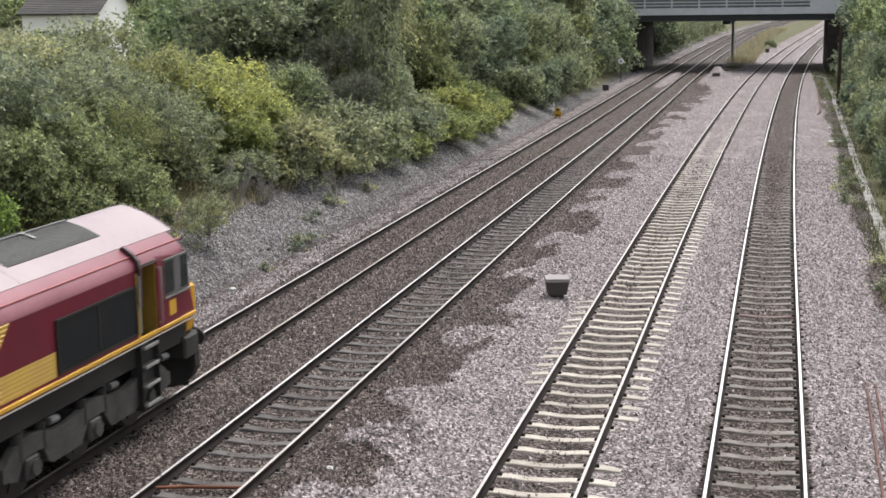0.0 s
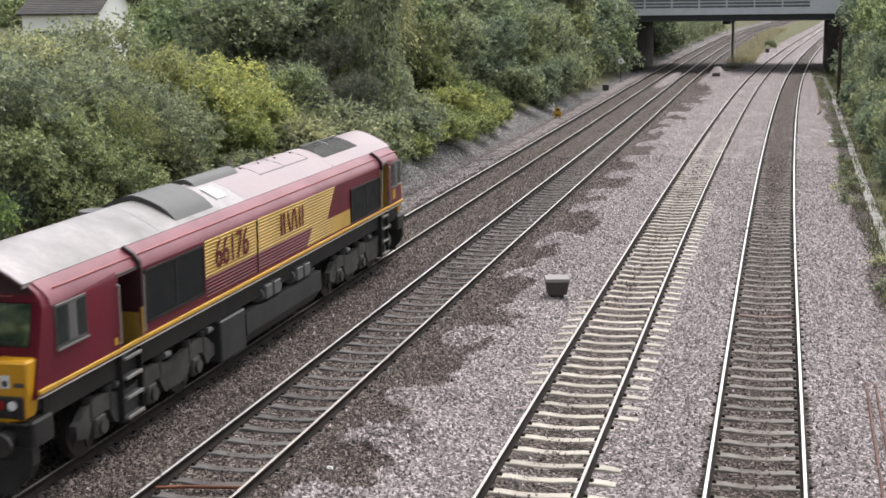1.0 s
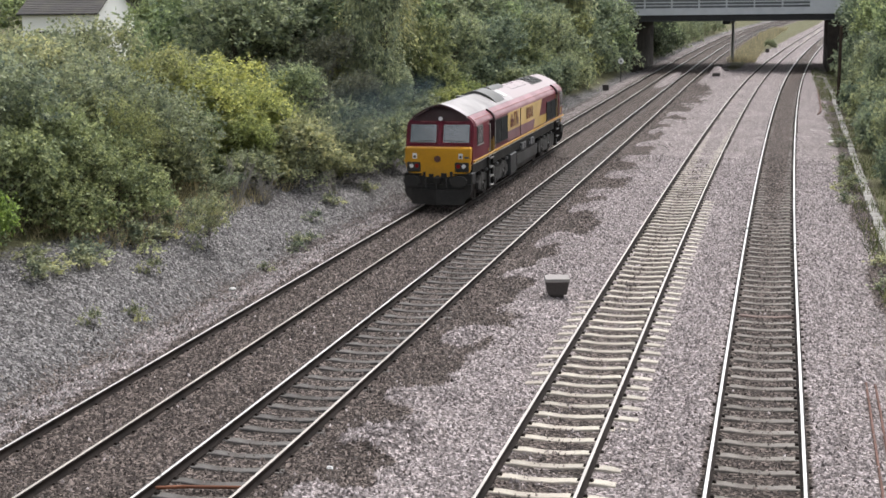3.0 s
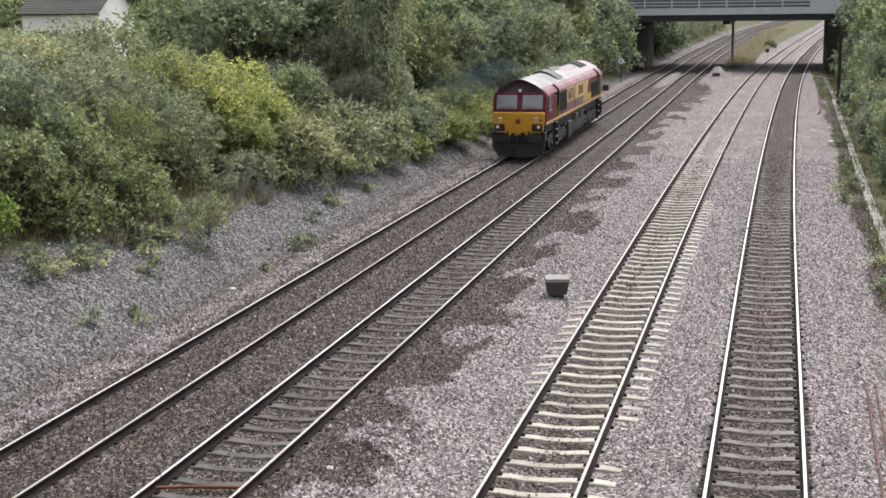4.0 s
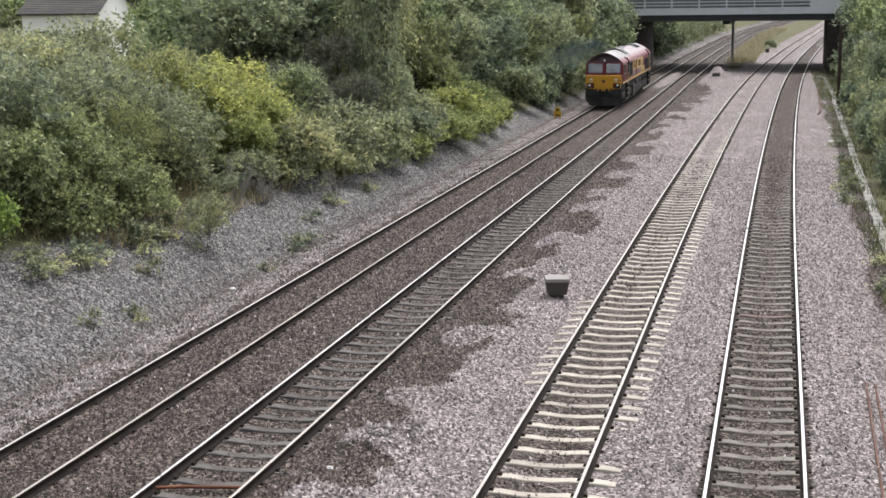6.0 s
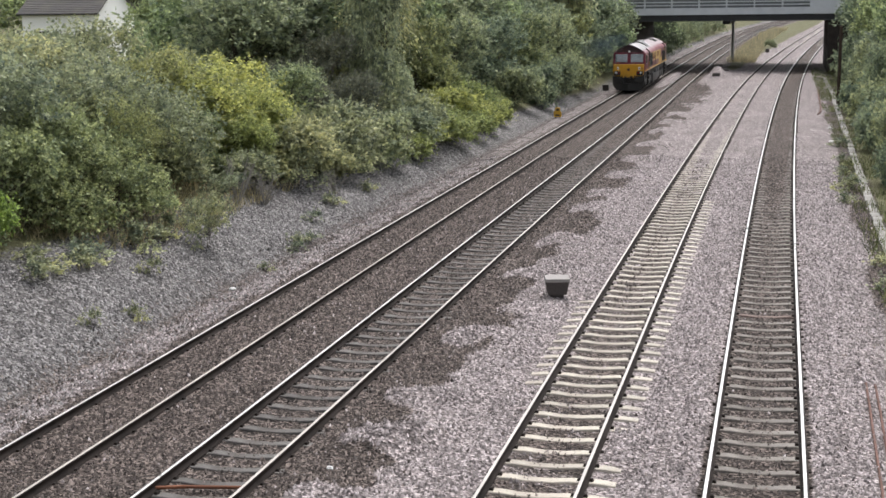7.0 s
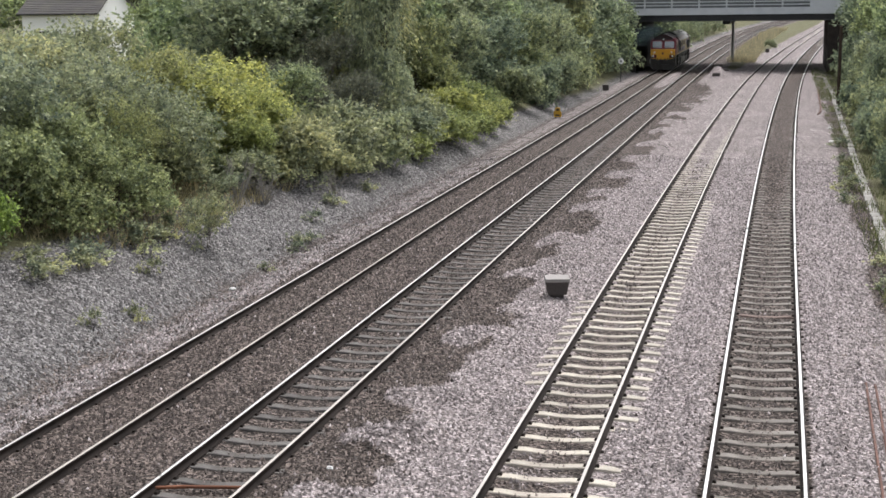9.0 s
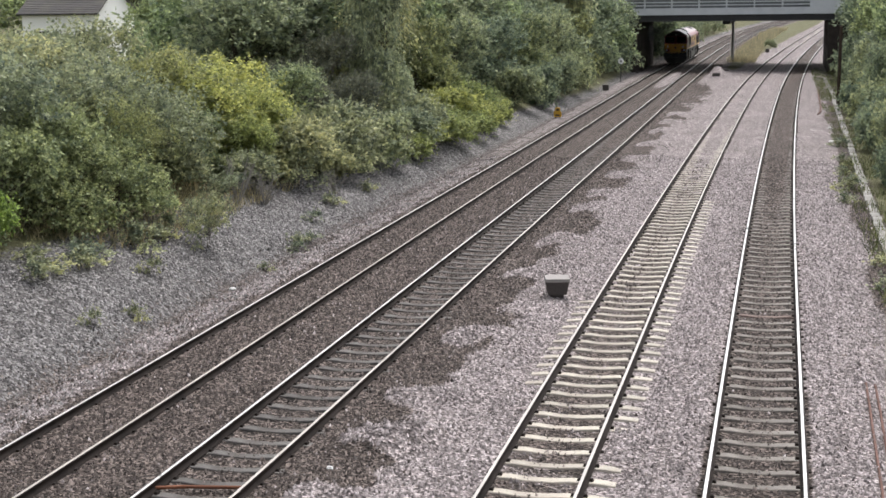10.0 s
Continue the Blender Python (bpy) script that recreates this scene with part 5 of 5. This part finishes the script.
    # ribbed side sheets, gold over maroon with slanted ends
    for sx in (-1, 1):
        gold, red = bmesh.new(), bmesh.new()
        n = 17
        z0, z1 = 1.8, 2.95

        def strip(bm, ya, yb, yc, yd, za, zb, deep):
            zm = (za + zb) / 2
            xs = (1.303, 1.303 + deep * 0.55, 1.303)
            rows = []
            for z, x, u in ((za, xs[0], 0.0), (zm + (zb - za) * 0.25, xs[1], 0.6), (zb, xs[2], 1.0)):
                rows.append([bm.verts.new((sx * x, ya + (yc - ya) * u, z)), bm.verts.new((sx * x, yb + (yd - yb) * u, z))])
            for p, q in zip(rows[:-1], rows[1:]):
                bm.faces.new((p[0], p[1], q[1], q[0]))
        for k in range(n):
            za, zb = z0 + (z1 - z0) * k / n, z0 + (z1 - z0) * (k + 1) / n

            def right(z):
                return 1.75 + (z - 1.8) * 1.0

            def top_end(z):
                return 3.3 + (z - 2.25) * 0.9
            if zb <= 2.26:
                strip(red, -4.15, right(za), -4.15, right(zb), za, zb, 0.022)
                strip(gold, right(za), 3.6, right(zb), 3.6, za, zb, 0.022)
                strip(gold, 3.6, 5.15, 3.6, 5.15, za, zb, 0.004)
            else:
                strip(gold, -4.15, top_end(za), -4.15, top_end(zb), za, zb, 0.022)
        for b in (gold, red):
            bmesh.ops.remove_doubles(b, verts=b.verts, dist=0.0005)
        part("gold_side_sheet", gold, M_GOLD, lo, "ribbed gold side sheet")
        part("maroon_side_sheet", red, M_MAROON, lo, "ribbed maroon side sheet")
        bm = bmesh.new()
        add_box(bm, (sx * 1.3 - 0.03, -1.42, 1.8), (sx * 1.3 + 0.03, -1.38, 2.95))
        part("side_seam", bm, M_HUMP, lo)
        # dark intake grilles
        for y0, y1, za, zb in ((-6.75, -4.3, 1.98, 2.86), (5.22, 7.8, 1.86, 2.66)):
            bm = bmesh.new()
            add_box(bm, (sx * 1.3 - 0.025, y0, za), (sx * 1.3 + 0.025, y1, zb), 0.01)
            g = part("side_grille", bm, M_GRILLE, lo, "dark mesh side grille")
            bm = bmesh.new()
            for a, b, c, d in ((y0 - 0.04, y1 + 0.04, zb, zb + 0.04), (y0 - 0.04, y1 + 0.04, za - 0.04, za), (y0 - 0.04, y0, za, zb), (y1, y1 + 0.04, za, zb), ((y0 + y1) / 2 - 0.02, (y0 + y1) / 2 + 0.02, za, zb)):
                add_box(bm, (sx * 1.3 - 0.035, a, c), (sx * 1.3 + 0.035, b, d))
            part("grille_frame", bm, M_UNDER, g)
        # stripe along the sill
        bm = bmesh.new()
        add_box(bm, (sx * 1.31 - 0.03, -10.48, 1.68), (sx * 1.31 + 0.03, 10.2, 1.75), 0.01)
        part("sill_stripe", bm, M_STRIPE, lo, "orange-yellow sill stripe")
        bm = bmesh.new()
        add_box(bm, (sx * 1.3 - 0.03, -10.48, 1.625), (sx * 1.3 + 0.03, 10.2, 1.65), 0.0)
        part("sill_line", bm, M_PALELINE, lo, "thin pale line below the stripe")
        bm = bmesh.new()
        add_box(bm, (sx * 1.12 - 0.04, -10.5, 1.38), (sx * 1.12 + 0.04, 10.25, 1.615), 0.01)
        part("solebar", bm, M_UNDER, lo)
        # broad letters of the owner's mark as plain slabs
        for a, b, tilt in ((0.0, 0.09, 0.0), (0.2, 0.28, 0.0), (0.5, 0.58, 0.07), (0.74, 0.81, -0.05), (0.95, 1.03, 0.07), (1.22, 1.29, 0.0), (1.42, 1.5, 0.0)):
            bm = bmesh.new()
            add_prism(bm, [(a + tilt, 2.36), (b + tilt, 2.36), (b - tilt, 2.84), (a - tilt, 2.84)], sx * 1.322, sx * 1.33, "x")
            part("mark_bar", bm, M_MAROON, lo)
        # running number
        cu = bpy.data.curves.new("running_number", "FONT")
        cu.body, cu.size, cu.extrude, cu.align_x = "66176", 0.82, 0.003, "CENTER"
        cu.offset = 0.004
        to = bpy.data.objects.new("running_number", cu)
        me = bpy.data.meshes.new_from_object(to)
        bpy.data.objects.remove(to)
        me.materials.clear()
        ob = part("running_number", me, M_MAROON, lo, "maroon running number 66176")
        ob.matrix_basis = pose(sx * 1.332, -2.8, 2.33, 90, 0, 90 * sx) @ Matrix.Diagonal((0.86, 1, 1, 1))
        # door recess: frame, door, handrails
        for e, y0, y1 in ((-1, -7.8, -7.0), (1, 7.95, 8.67)):
            bm = bmesh.new()
            add_box(bm, (sx * 0.9 - 0.02, y0, 1.62), (sx * 0.9 + 0.02, y1, 3.2))
            part("cab_door", bm, M_DARKMAROON, lo)
            bm = bmesh.new()
            add_box(bm, (sx * 1.1 - 0.2, y1 - 0.05 if e < 0 else y0, 1.63), (sx * 1.1 + 0.2, y1 - 0.005 if e < 0 else y0 + 0.045, 2.95))
            part("recess_side", bm, M_DARKMAROON, lo)
            bm = bmesh.new()
            add_box(bm, (sx * 1.1 - 0.2, y1 - 0.06 if e < 0 else y0 + 0.046, 1.63), (sx * 1.1 + 0.2, y1 - 0.052 if e < 0 else y0 + 0.053, 2.2))
            part("recess_panel", bm, M_YINNER, lo, "yellow lower recess panel")
            if e > 0:
                bm = bmesh.new()
                add_box(bm, (sx * 1.11 - 0.19, y1 - 0.035, 1.64), (sx * 1.11 + 0.19, y1 - 0.006, 2.94))
                part("recess_panel", bm, M_YINNER, lo, "yellow inner wall of the door recess")
            bm = bmesh.new()
            yb = y1 if e < 0 else y0
            fin = [(1.2, 2.3), (1.37, 2.3), (1.38, 2.98), (1.35, 3.12), (1.24, 3.25), (1.06, 3.37), (1.0, 3.3), (1.1, 3.2)]
            add_prism(bm, [(sx * x, z) for x, z in fin], yb - 0.04, yb + 0.05)
            part("door_hood", bm, M_DARKMAROON, lo, "dark curved fin over the cab door")
            yt = y1 + 0.03 if e < 0 else y0 - 0.07
            bm = bmesh.new()
            add_box(bm, (sx * 1.31 - 0.02, yt, 1.76), (sx * 1.31 + 0.025, yt + 0.04, 2.9))
            part("door_edge_strip", bm, M_GOLD, lo, "gold strip at the door edge")
            bm = bmesh.new()
            add_box(bm, (sx * 1.12 - 0.2, y0, 2.98), (sx * 1.12 + 0.2, y1, 3.02))
            part("door_lintel", bm, M_HUMP, lo)
            for yy in (y0 - 0.06, y1 + 0.06):
                bm = bmesh.new()
                add_cyl(bm, (sx * 1.37, yy, 1.85), (sx * 1.37, yy, 2.85), 0.018, 8)
                for z in (1.85, 2.85):
                    add_cyl(bm, (sx * 1.3, yy, z), (sx * 1.375, yy, z), 0.018, 6)
                part("handrail", bm, M_STEELBAR, lo, "bare steel handrail")
            for k, z in enumerate((0.45, 0.8, 1.15, 1.5)):
                bm = bmesh.new()
                add_box(bm, (sx * 1.2 - 0.12, y0 + 0.05, z), (sx * 1.2 + 0.12, y1 - 0.05, z + 0.04), 0.005)
                tread = part("step", bm, M_UNDERGREY, lo)
                bm = bmesh.new()
                add_box(bm, (sx * 1.335 - 0.014, y0 + 0.1, z - 0.005), (sx * 1.335 + 0.014, y1 - 0.1, z + 0.055), 0.005)
                part("tread_edge", bm, M_STEPTREAD, tread, "pale step edge")
            for yy in (y0 + 0.02, y1 - 0.04):
                bm = bmesh.new()
                add_box(bm, (sx * 1.2 - 0.1, yy, 0.4), (sx * 1.2 + 0.1, yy + 0.02, 1.6))
                part("step_frame", bm, M_UNDER, lo)
    # cabs
    for e, inner in ((-1, -7.8), (1, 8.67)):
        bm = bmesh.new()

        def sec(y, w, top):
            k = w / 1.32
            pts = [(x * k, 1.62 + (z - 1.62) * top) for x, z in out]
            return [bm.verts.new((x, y, z)) for x, z in pts + [(-x, z) for x, z in pts[-2::-1]]]
        tip = END if e > 0 else -END - 0.25
        r0 = sec(inner, 1.32, 0.997)
        r1 = sec(tip - e * 0.8, 1.31, 0.997)
        r2 = sec(tip - e * 0.12, 1.27, 0.99)
        for v in r2:
            v.co.y = tip - e * (0.12 + 0.27 * (v.co.z - 1.62))
        for a, b in ((r0, r1), (r1, r2)):
            for k in range(len(a) - 1):
                bm.faces.new((a[k], a[k + 1], b[k + 1], b[k]))
            bm.faces.new((a[-1], a[0], b[0], b[-1]))
        bm.faces.new(r2)
        bm.faces.new(r0[::-1])
        cab = part("cab", bm, M_MAROON, lo, "maroon cab")
        # front face, raked windows above a yellow panel
        yf = tip - e * 0.12
        bm = bmesh.new()
        add_prism(bm, [(-1.235, 2.24), (1.235, 2.24), (1.23, 1.75), (1.16, 1.32), (0.6, 1.2), (0.35, 1.12), (-0.35, 1.12), (-0.6, 1.2), (-1.16, 1.32), (-1.23, 1.75)], yf - e * 0.2, yf + e * 0.14)
        bmesh.ops.bevel(bm, geom=list(bm.edges), offset=0.04, segments=1, affect="EDGES")
        part("front_panel", bm, M_WARN, lo, "warning-yellow front panel, stained below")
        rake = Matrix.Translation((0, yf - e * 0.184, 2.3)) @ Matrix.Rotation(e * math.atan(0.27), 4, "X") @ Matrix.Translation((0, -yf, -2.3))
        for sx in (-1, 1):
            bm = bmesh.new()
            add_box(bm, (sx * 0.62 - 0.5, yf - 0.02, 2.37), (sx * 0.62 + 0.5, yf + 0.02, 3.06), 0.015, rake)
            win = part("windscreen", bm, M_SCREEN, lo, "dark green-tinted windscreen")
            bm = bmesh.new()
            for a, b, c, d in ((-0.53, 0.53, 2.33, 2.37), (-0.53, 0.53, 3.06, 3.08), (-0.53, -0.5, 2.37, 3.06), (0.5, 0.53, 2.37, 3.06)):
                add_box(bm, (sx * 0.62 + a, yf - 0.03, c), (sx * 0.62 + b, yf + 0.03, d), 0.0, rake)
            part("rim", bm, M_MAROON, win)
            bm = bmesh.new()
            add_cyl(bm, rake @ Vector((sx * 0.95, yf + e * 0.035, 2.42)), rake @ Vector((sx * 0.2, yf + e * 0.035, 2.46)), 0.012, 6)
            part("wiper", bm, M_SIGNBLACK, win)
            # lamp clusters
            bm = bmesh.new()
            add_box(bm, (sx * 0.9 - 0.26, yf + e * 0.14 - 0.03, 1.34), (sx * 0.9 + 0.26, yf + e * 0.14 + 0.03, 1.7), 0.03)
            lamp = part("lamp_housing", bm, M_BLACK, lo)
            for dx, mat, nm in ((0.1, M_CLEARLENS, "headlight"), (-0.1, M_REDLENS, "tail_light")):
                bm = bmesh.new()
                add_cyl(bm, (sx * (0.88 + dx), yf + e * 0.15, 1.56), (sx * (0.88 + dx), yf + e * 0.19, 1.56), 0.075, 14)
                part(nm, bm, mat, lamp)
            bm = bmesh.new()
            add_box(bm, (sx * 0.86 - 0.08, yf + e * 0.14 - 0.008, 1.82), (sx * 0.86 + 0.08, yf + e * 0.14 + 0.008, 2.02))
            part("socket_plate", bm, M_SIGNWHITE, lo)
            bm = bmesh.new()
            add_box(bm, (sx * 0.86 - 0.045, yf + e * 0.152 - 0.004, 1.85), (sx * 0.86 + 0.045, yf + e * 0.152 + 0.004, 1.94))
            part("socket", bm, M_HUMP, lo)
            bm = bmesh.new()
            add_box(bm, (sx * 0.9 - 0.3, min(yf + e * 0.1, yf + e * 0.22), 1.24), (sx * 0.9 + 0.3, max(yf + e * 0.1, yf + e * 0.22), 1.29), 0.01)
            part("lamp_shelf", bm, M_UNDER, lo)
            # side window
            bm = bmesh.new()
            yc = tip - (0.95 if e > 0 else -1.25)
            add_box(bm, (sx * 1.31 - 0.02, yc - 0.5, 2.26), (sx * 1.31 + 0.02, yc + 0.5, 2.95), 0.015)
            sw = part("side_window", bm, M_HUMP, lo, "cab side window, its sliding pane painted pale for a reflection")
            for ya, yb, mat in ((-0.46, -0.14, M_DARKGLASS), (-0.1, 0.14, M_PALEPANE), (0.18, 0.46, M_DARKGLASS)):
                bm = bmesh.new()
                add_box(bm, (sx * 1.33 - 0.006, yc + ya, 2.31), (sx * 1.33 + 0.006, yc + yb, 2.9))
                part("pane", bm, mat, sw)
            bm = bmesh.new()
            add_box(bm, (sx * 1.33 - 0.02, yc - 0.5, 2.225), (sx * 1.33 + 0.03, yc + 0.5, 2.257))
            part("sill", bm, M_STEELBAR, sw)
            bm = bmesh.new()
            ye, ze, he = (9.25, 2.02, 0.14) if e > 0 else (inner - 0.16, 1.9, 0.06)
            add_box(bm, (sx * 1.322 - 0.006, ye - he, ze - he), (sx * 1.322 + 0.006, ye + he, ze + he))
            part("emblem", bm, M_STRIPE, lo, "small orange-gold emblem")
            # buffers
            bm = bmesh.new()
            add_cyl(bm, (sx * 0.875, yf + e * 0.1, 1.06), (sx * 0.875, yf + e * 0.55, 1.06), 0.13, 14)
            bf = part("buffer", bm, M_BLACK, lo)
            bm = bmesh.new()
            add_cyl(bm, (sx * 0.875, yf + e * 0.55, 1.06), (sx * 0.875, yf + e * 0.6, 1.06), 0.25, 22)
            for v in bm.verts:
                v.co.x = sx * 0.875 + (v.co.x - sx * 0.875) * 1.25
                v.co.z = 1.06 + (v.co.z - 1.06) * 0.8
            part("buffer_head", bm, M_BLACK, bf)
        bm = bmesh.new()
        add_cyl(bm, rake @ Vector((0, yf - e * 0.02, 3.26)), rake @ Vector((0, yf + e * 0.06, 3.26)), 0.075, 14)
        part("top_headlight", bm, M_CLEARLENS, lo)
        for a, b in ((-0.75, -0.18), (0.18, 0.75)):
            bm = bmesh.new()
            add_box(bm, (a, yf - 0.016, 3.145), (b, yf + 0.016, 3.16), 0.0, rake)
            part("brow_line", bm, M_PALEPINK, lo)
        bm = bmesh.new()
        add_box(bm, (e * -1.0, yf + e * 0.144 - 0.004, 1.84) if e < 0 else (-1.18, yf + 0.14, 1.84), (1.18, yf + e * 0.144 + 0.004, 1.91) if e < 0 else (-1.0, yf + 0.148, 1.91))
        part("number_bar", bm, M_HUMP, lo, "small dark bar of lettering")
        # dark brow panel above the windscreens, under the curve of the roof
        bm = bmesh.new()
        xs = [-1.08 + 2.16 * k / 16 for k in range(17)]
        add_prism(bm, [(x, roof_z(x) - 0.02) for x in xs] + [(1.08, 3.19), (-1.08, 3.19)], yf - 0.012, yf + 0.012)
        bmesh.ops.transform(bm, matrix=rake, verts=bm.verts)
        part("brow_panel", bm, M_DARKMAROON, lo, "dark maroon brow")
        bm = bmesh.new()
        add_cyl(bm, (0, yf + e * 0.13, 1.82), (0, yf + e * 0.2, 1.82), 0.12, 14)
        part("jumper_socket", bm, M_OLDRUST, lo, "rusty jumper socket")
        # black plates added to draw notches in the yellow panel's lower edge
        for a, b, z in ((-0.34, -0.16, 1.27), (0.12, 0.34, 1.3), (-0.05, 0.05, 1.22), (0.45, 0.56, 1.36), (-0.56, -0.46, 1.34)):
            bm = bmesh.new()
            add_box(bm, (a, yf + e * 0.14 - 0.02, 1.1), (b, yf + e * 0.14 + 0.02, z), 0.01)
            part("hose_bracket", bm, M_BLACK, lo)
        # headstock, plough and coupling
        bm = bmesh.new()
        add_box(bm, (-1.28, min(yf + e * 0.12, yf - e * 0.5), 0.86), (1.28, max(yf + e * 0.12, yf - e * 0.5), 1.3), 0.04)
        part("headstock", bm, M_BLACK, lo)
        bm = bmesh.new()
        add_prism(bm, [(-1.26, 0.9), (1.26, 0.9), (1.25, 0.62), (1.16, 0.42), (1.0, 0.27), (0.75, 0.17), (0.4, 0.13), (-0.4, 0.13), (-0.75, 0.17), (-1.0, 0.27), (-1.16, 0.42), (-1.25, 0.62)], yf - e * 0.05, yf + e * 0.16)
        for sx in (-1, 1):
            add_prism(bm, [(0, yf + e * 0.42), (sx * 1.0, yf + e * 0.165), (0, yf + e * 0.165)], 0.16, 0.72, "z")
        part("plough", bm, M_BLACK, lo, "black obstacle plough")
        bm = bmesh.new()
        add_box(bm, (-0.14, min(yf, yf + e * 0.4), 0.92), (0.14, max(yf, yf + e * 0.4), 1.18), 0.04)
        add_cyl(bm, (0, yf + e * 0.36, 1.1), (0, yf + e * 0.42, 0.7), 0.035, 8)
        part("coupling", bm, M_UNDER, lo)
        for x in (-0.42, 0.36, 0.5):
            me = sweep("brake_hose", [(x, yf + e * 0.14, 1.15), (x, yf + e * 0.34, 1.1), (x + 0.03, yf + e * 0.38, 0.9), (x + 0.05, yf + e * 0.3, 0.7)], 0.025, M_SIGNBLACK)
            part("brake_hose", me, None, lo)
    # underframe
    bm = bmesh.new()
    add_box(bm, (-1.2, -10.2, 1.2), (1.2, 10.0, 1.6), 0.02)
    part("underframe", bm, M_UNDER, lo)
    bm = bmesh.new()
    add_prism(bm, [(-1.3, 1.05), (1.3, 1.05), (1.3, 0.6), (1.1, 0.32), (-1.1, 0.32), (-1.3, 0.6)], -2.15, 2.7)
    part("fuel_tank", bm, M_TANK, lo, "oily slate-grey fuel tank")
    for sx in (-1, 1):
        bm = bmesh.new()
        add_box(bm, (sx * 1.0 - 0.3, -3.5, 0.35), (sx * 1.0 + 0.3, -2.2, 1.2), 0.03)
        part("battery_box", bm, M_TANK, lo)
        for y0 in (-1.1, 0.9):
            bm = bmesh.new()
            add_cyl(bm, (sx * 1.12, y0, 1.22), (sx * 1.12, y0 + 1.15, 1.22), 0.16, 12)
            add_box(bm, (sx * 1.15 - 0.17, y0 + 0.1, 1.12), (sx * 1.15 + 0.17, y0 + 0.5, 1.42), 0.02)
            add_box(bm, (sx * 1.15 - 0.17, y0 + 0.6, 1.12), (sx * 1.15 + 0.17, y0 + 1.0, 1.42), 0.02)
            part("air_reservoir", bm, M_UNDERGREY, lo, "dusty grey air equipment")
    # bogies with three axles each
    for e in (-1, 1):
        yc = e * 6.45
        bm = bmesh.new()
        for sx in (-1, 1):
            top, low = [], []
            for q in range(45):
                u = -2.8 + 5.6 * q / 44
                near = min(abs(u - c) for c in (-1.95, 0.0, 1.95))
                tail = 1 - smooth(abs(u), 2.45, 2.8) * 0.55
                top.append((yc + u, 0.66 + (0.34 + 0.07 * math.cos(u * 3.22)) * float(tail)))
                low.append((yc + u, 0.44 + 0.33 * float(1 - smooth(near, 0.26, 0.5)) + 0.12 * float(smooth(abs(u), 2.3, 2.8))))
            add_prism(bm, top + low[::-1], sx * 1.06, sx * 1.2, "x")
        add_box(bm, (-1.0, yc - 0.5, 0.6), (1.0, yc + 0.5, 1.0))
        bog = part("bogie", bm, M_BOGIE, lo, "dusty three-axle bogie frame")
        for k in (-1, 0, 1):
            ya = yc + k * 1.95
            for sx in (-1, 1):
                bm = bmesh.new()
                add_box(bm, (sx * 1.1 - 0.1, ya - 0.2, 0.36), (sx * 1.1 + 0.1, ya + 0.2, 0.74), 0.04)
                add_cyl(bm, (sx * 1.2, ya, 0.55), (sx * 1.26, ya, 0.55), 0.13, 12)
                part("axle_box", bm, M_BOGIE, bog)
                for d in (-0.34, 0.34):
                    bm = bmesh.new()
                    add_cyl(bm, (sx * 1.1, ya + d, 0.72), (sx * 1.1, ya + d, 1.16), 0.11, 10)
                    part("spring", bm, M_UNDER, bog)
            for sx in (-1, 1):
                bm = bmesh.new()
                add_cyl(bm, (sx * 1.18, ya + 0.5, 1.12), (sx * 1.18, ya + 0.75, 1.1), 0.07, 8)
                part("sand_pipe", bm, M_UNDERGREY, bog)
    wheelsets = []
    for e in (-1, 1):
        for k in (-1, 0, 1):
            ws = new("wheelset")
            ws.parent = lo
            bm = bmesh.new()
            add_cyl(bm, (-0.7, 0, 0), (0.7, 0, 0), 0.1, 10)
            part("axle", bm, M_WHEEL, ws)
            for sx in (-1, 1):
                bm = bmesh.new()
                add_cyl(bm, (sx * 0.69, 0, 0), (sx * 0.82, 0, 0), 0.533, 28)
                add_cyl(bm, (sx * 0.665, 0, 0), (sx * 0.689, 0, 0), 0.56, 28)
                for a in range(5):
                    add_box(bm, (sx * 0.82 - 0.01, -0.03, 0.2), (sx * 0.82 + 0.02, 0.03, 0.42), 0.0, Matrix.Rotation(a * 1.2566, 4, "X"))
                part("wheel", bm, M_WHEEL, ws)
            wheelsets.append((ws, e * 6.45 + k * 1.95))
    return lo, wheelsets


LOCO, WHEELSETS = build_locomotive()
for piece in LOCO.children:
    if piece.name.split(".")[0] in ("roof_panel", "silencer_cowl", "exhaust_cowl", "cab", "cantrail", "fuel_tank", "buffer"):
        piece.data.shade_smooth()
        piece.data.set_sharp_from_angle(angle=radians(32))


# ---- what moves ----
def loco_rows():
    """The locomotive's middle, metres along its track, time by time."""
    ts = [k * 0.25 for k in range(41)]
    return [(t, 16.6 + 14.95 * t + 0.035 * t * t + 0.275 * (math.sqrt((t - 3) ** 2 + 1) + t - 3)) for t in ts]


def motions():
    rows = []
    for t, s in loco_rows():
        xa, ya, _ = on_line(LINE_A, s - 6.45, 0.0)
        xb, yb, _ = on_line(LINE_A, s + 6.45, 0.0)
        rows.append((t, Matrix.Translation(((xa + xb) / 2, (ya + yb) / 2, 0)) @ Matrix.Rotation(-math.atan2(xb - xa, yb - ya), 4, "Z")))
    walk(LOCO, rows)
    walk(SMOKE, rows)
    # wheels roll: a row every thirtieth of a second keeps each turn below 90 degrees
    for ws, yy in WHEELSETS:
        spin = []
        for k in range(0, 301):
            t = k / 30
            s = float(np.interp(t, [a for a, _ in loco_rows()], [b for _, b in loco_rows()]))
            spin.append((t, Matrix.Translation((0, yy, 0.533)) @ Matrix.Rotation(-s / 0.533, 4, "X")))
        walk(ws, spin)


motions()
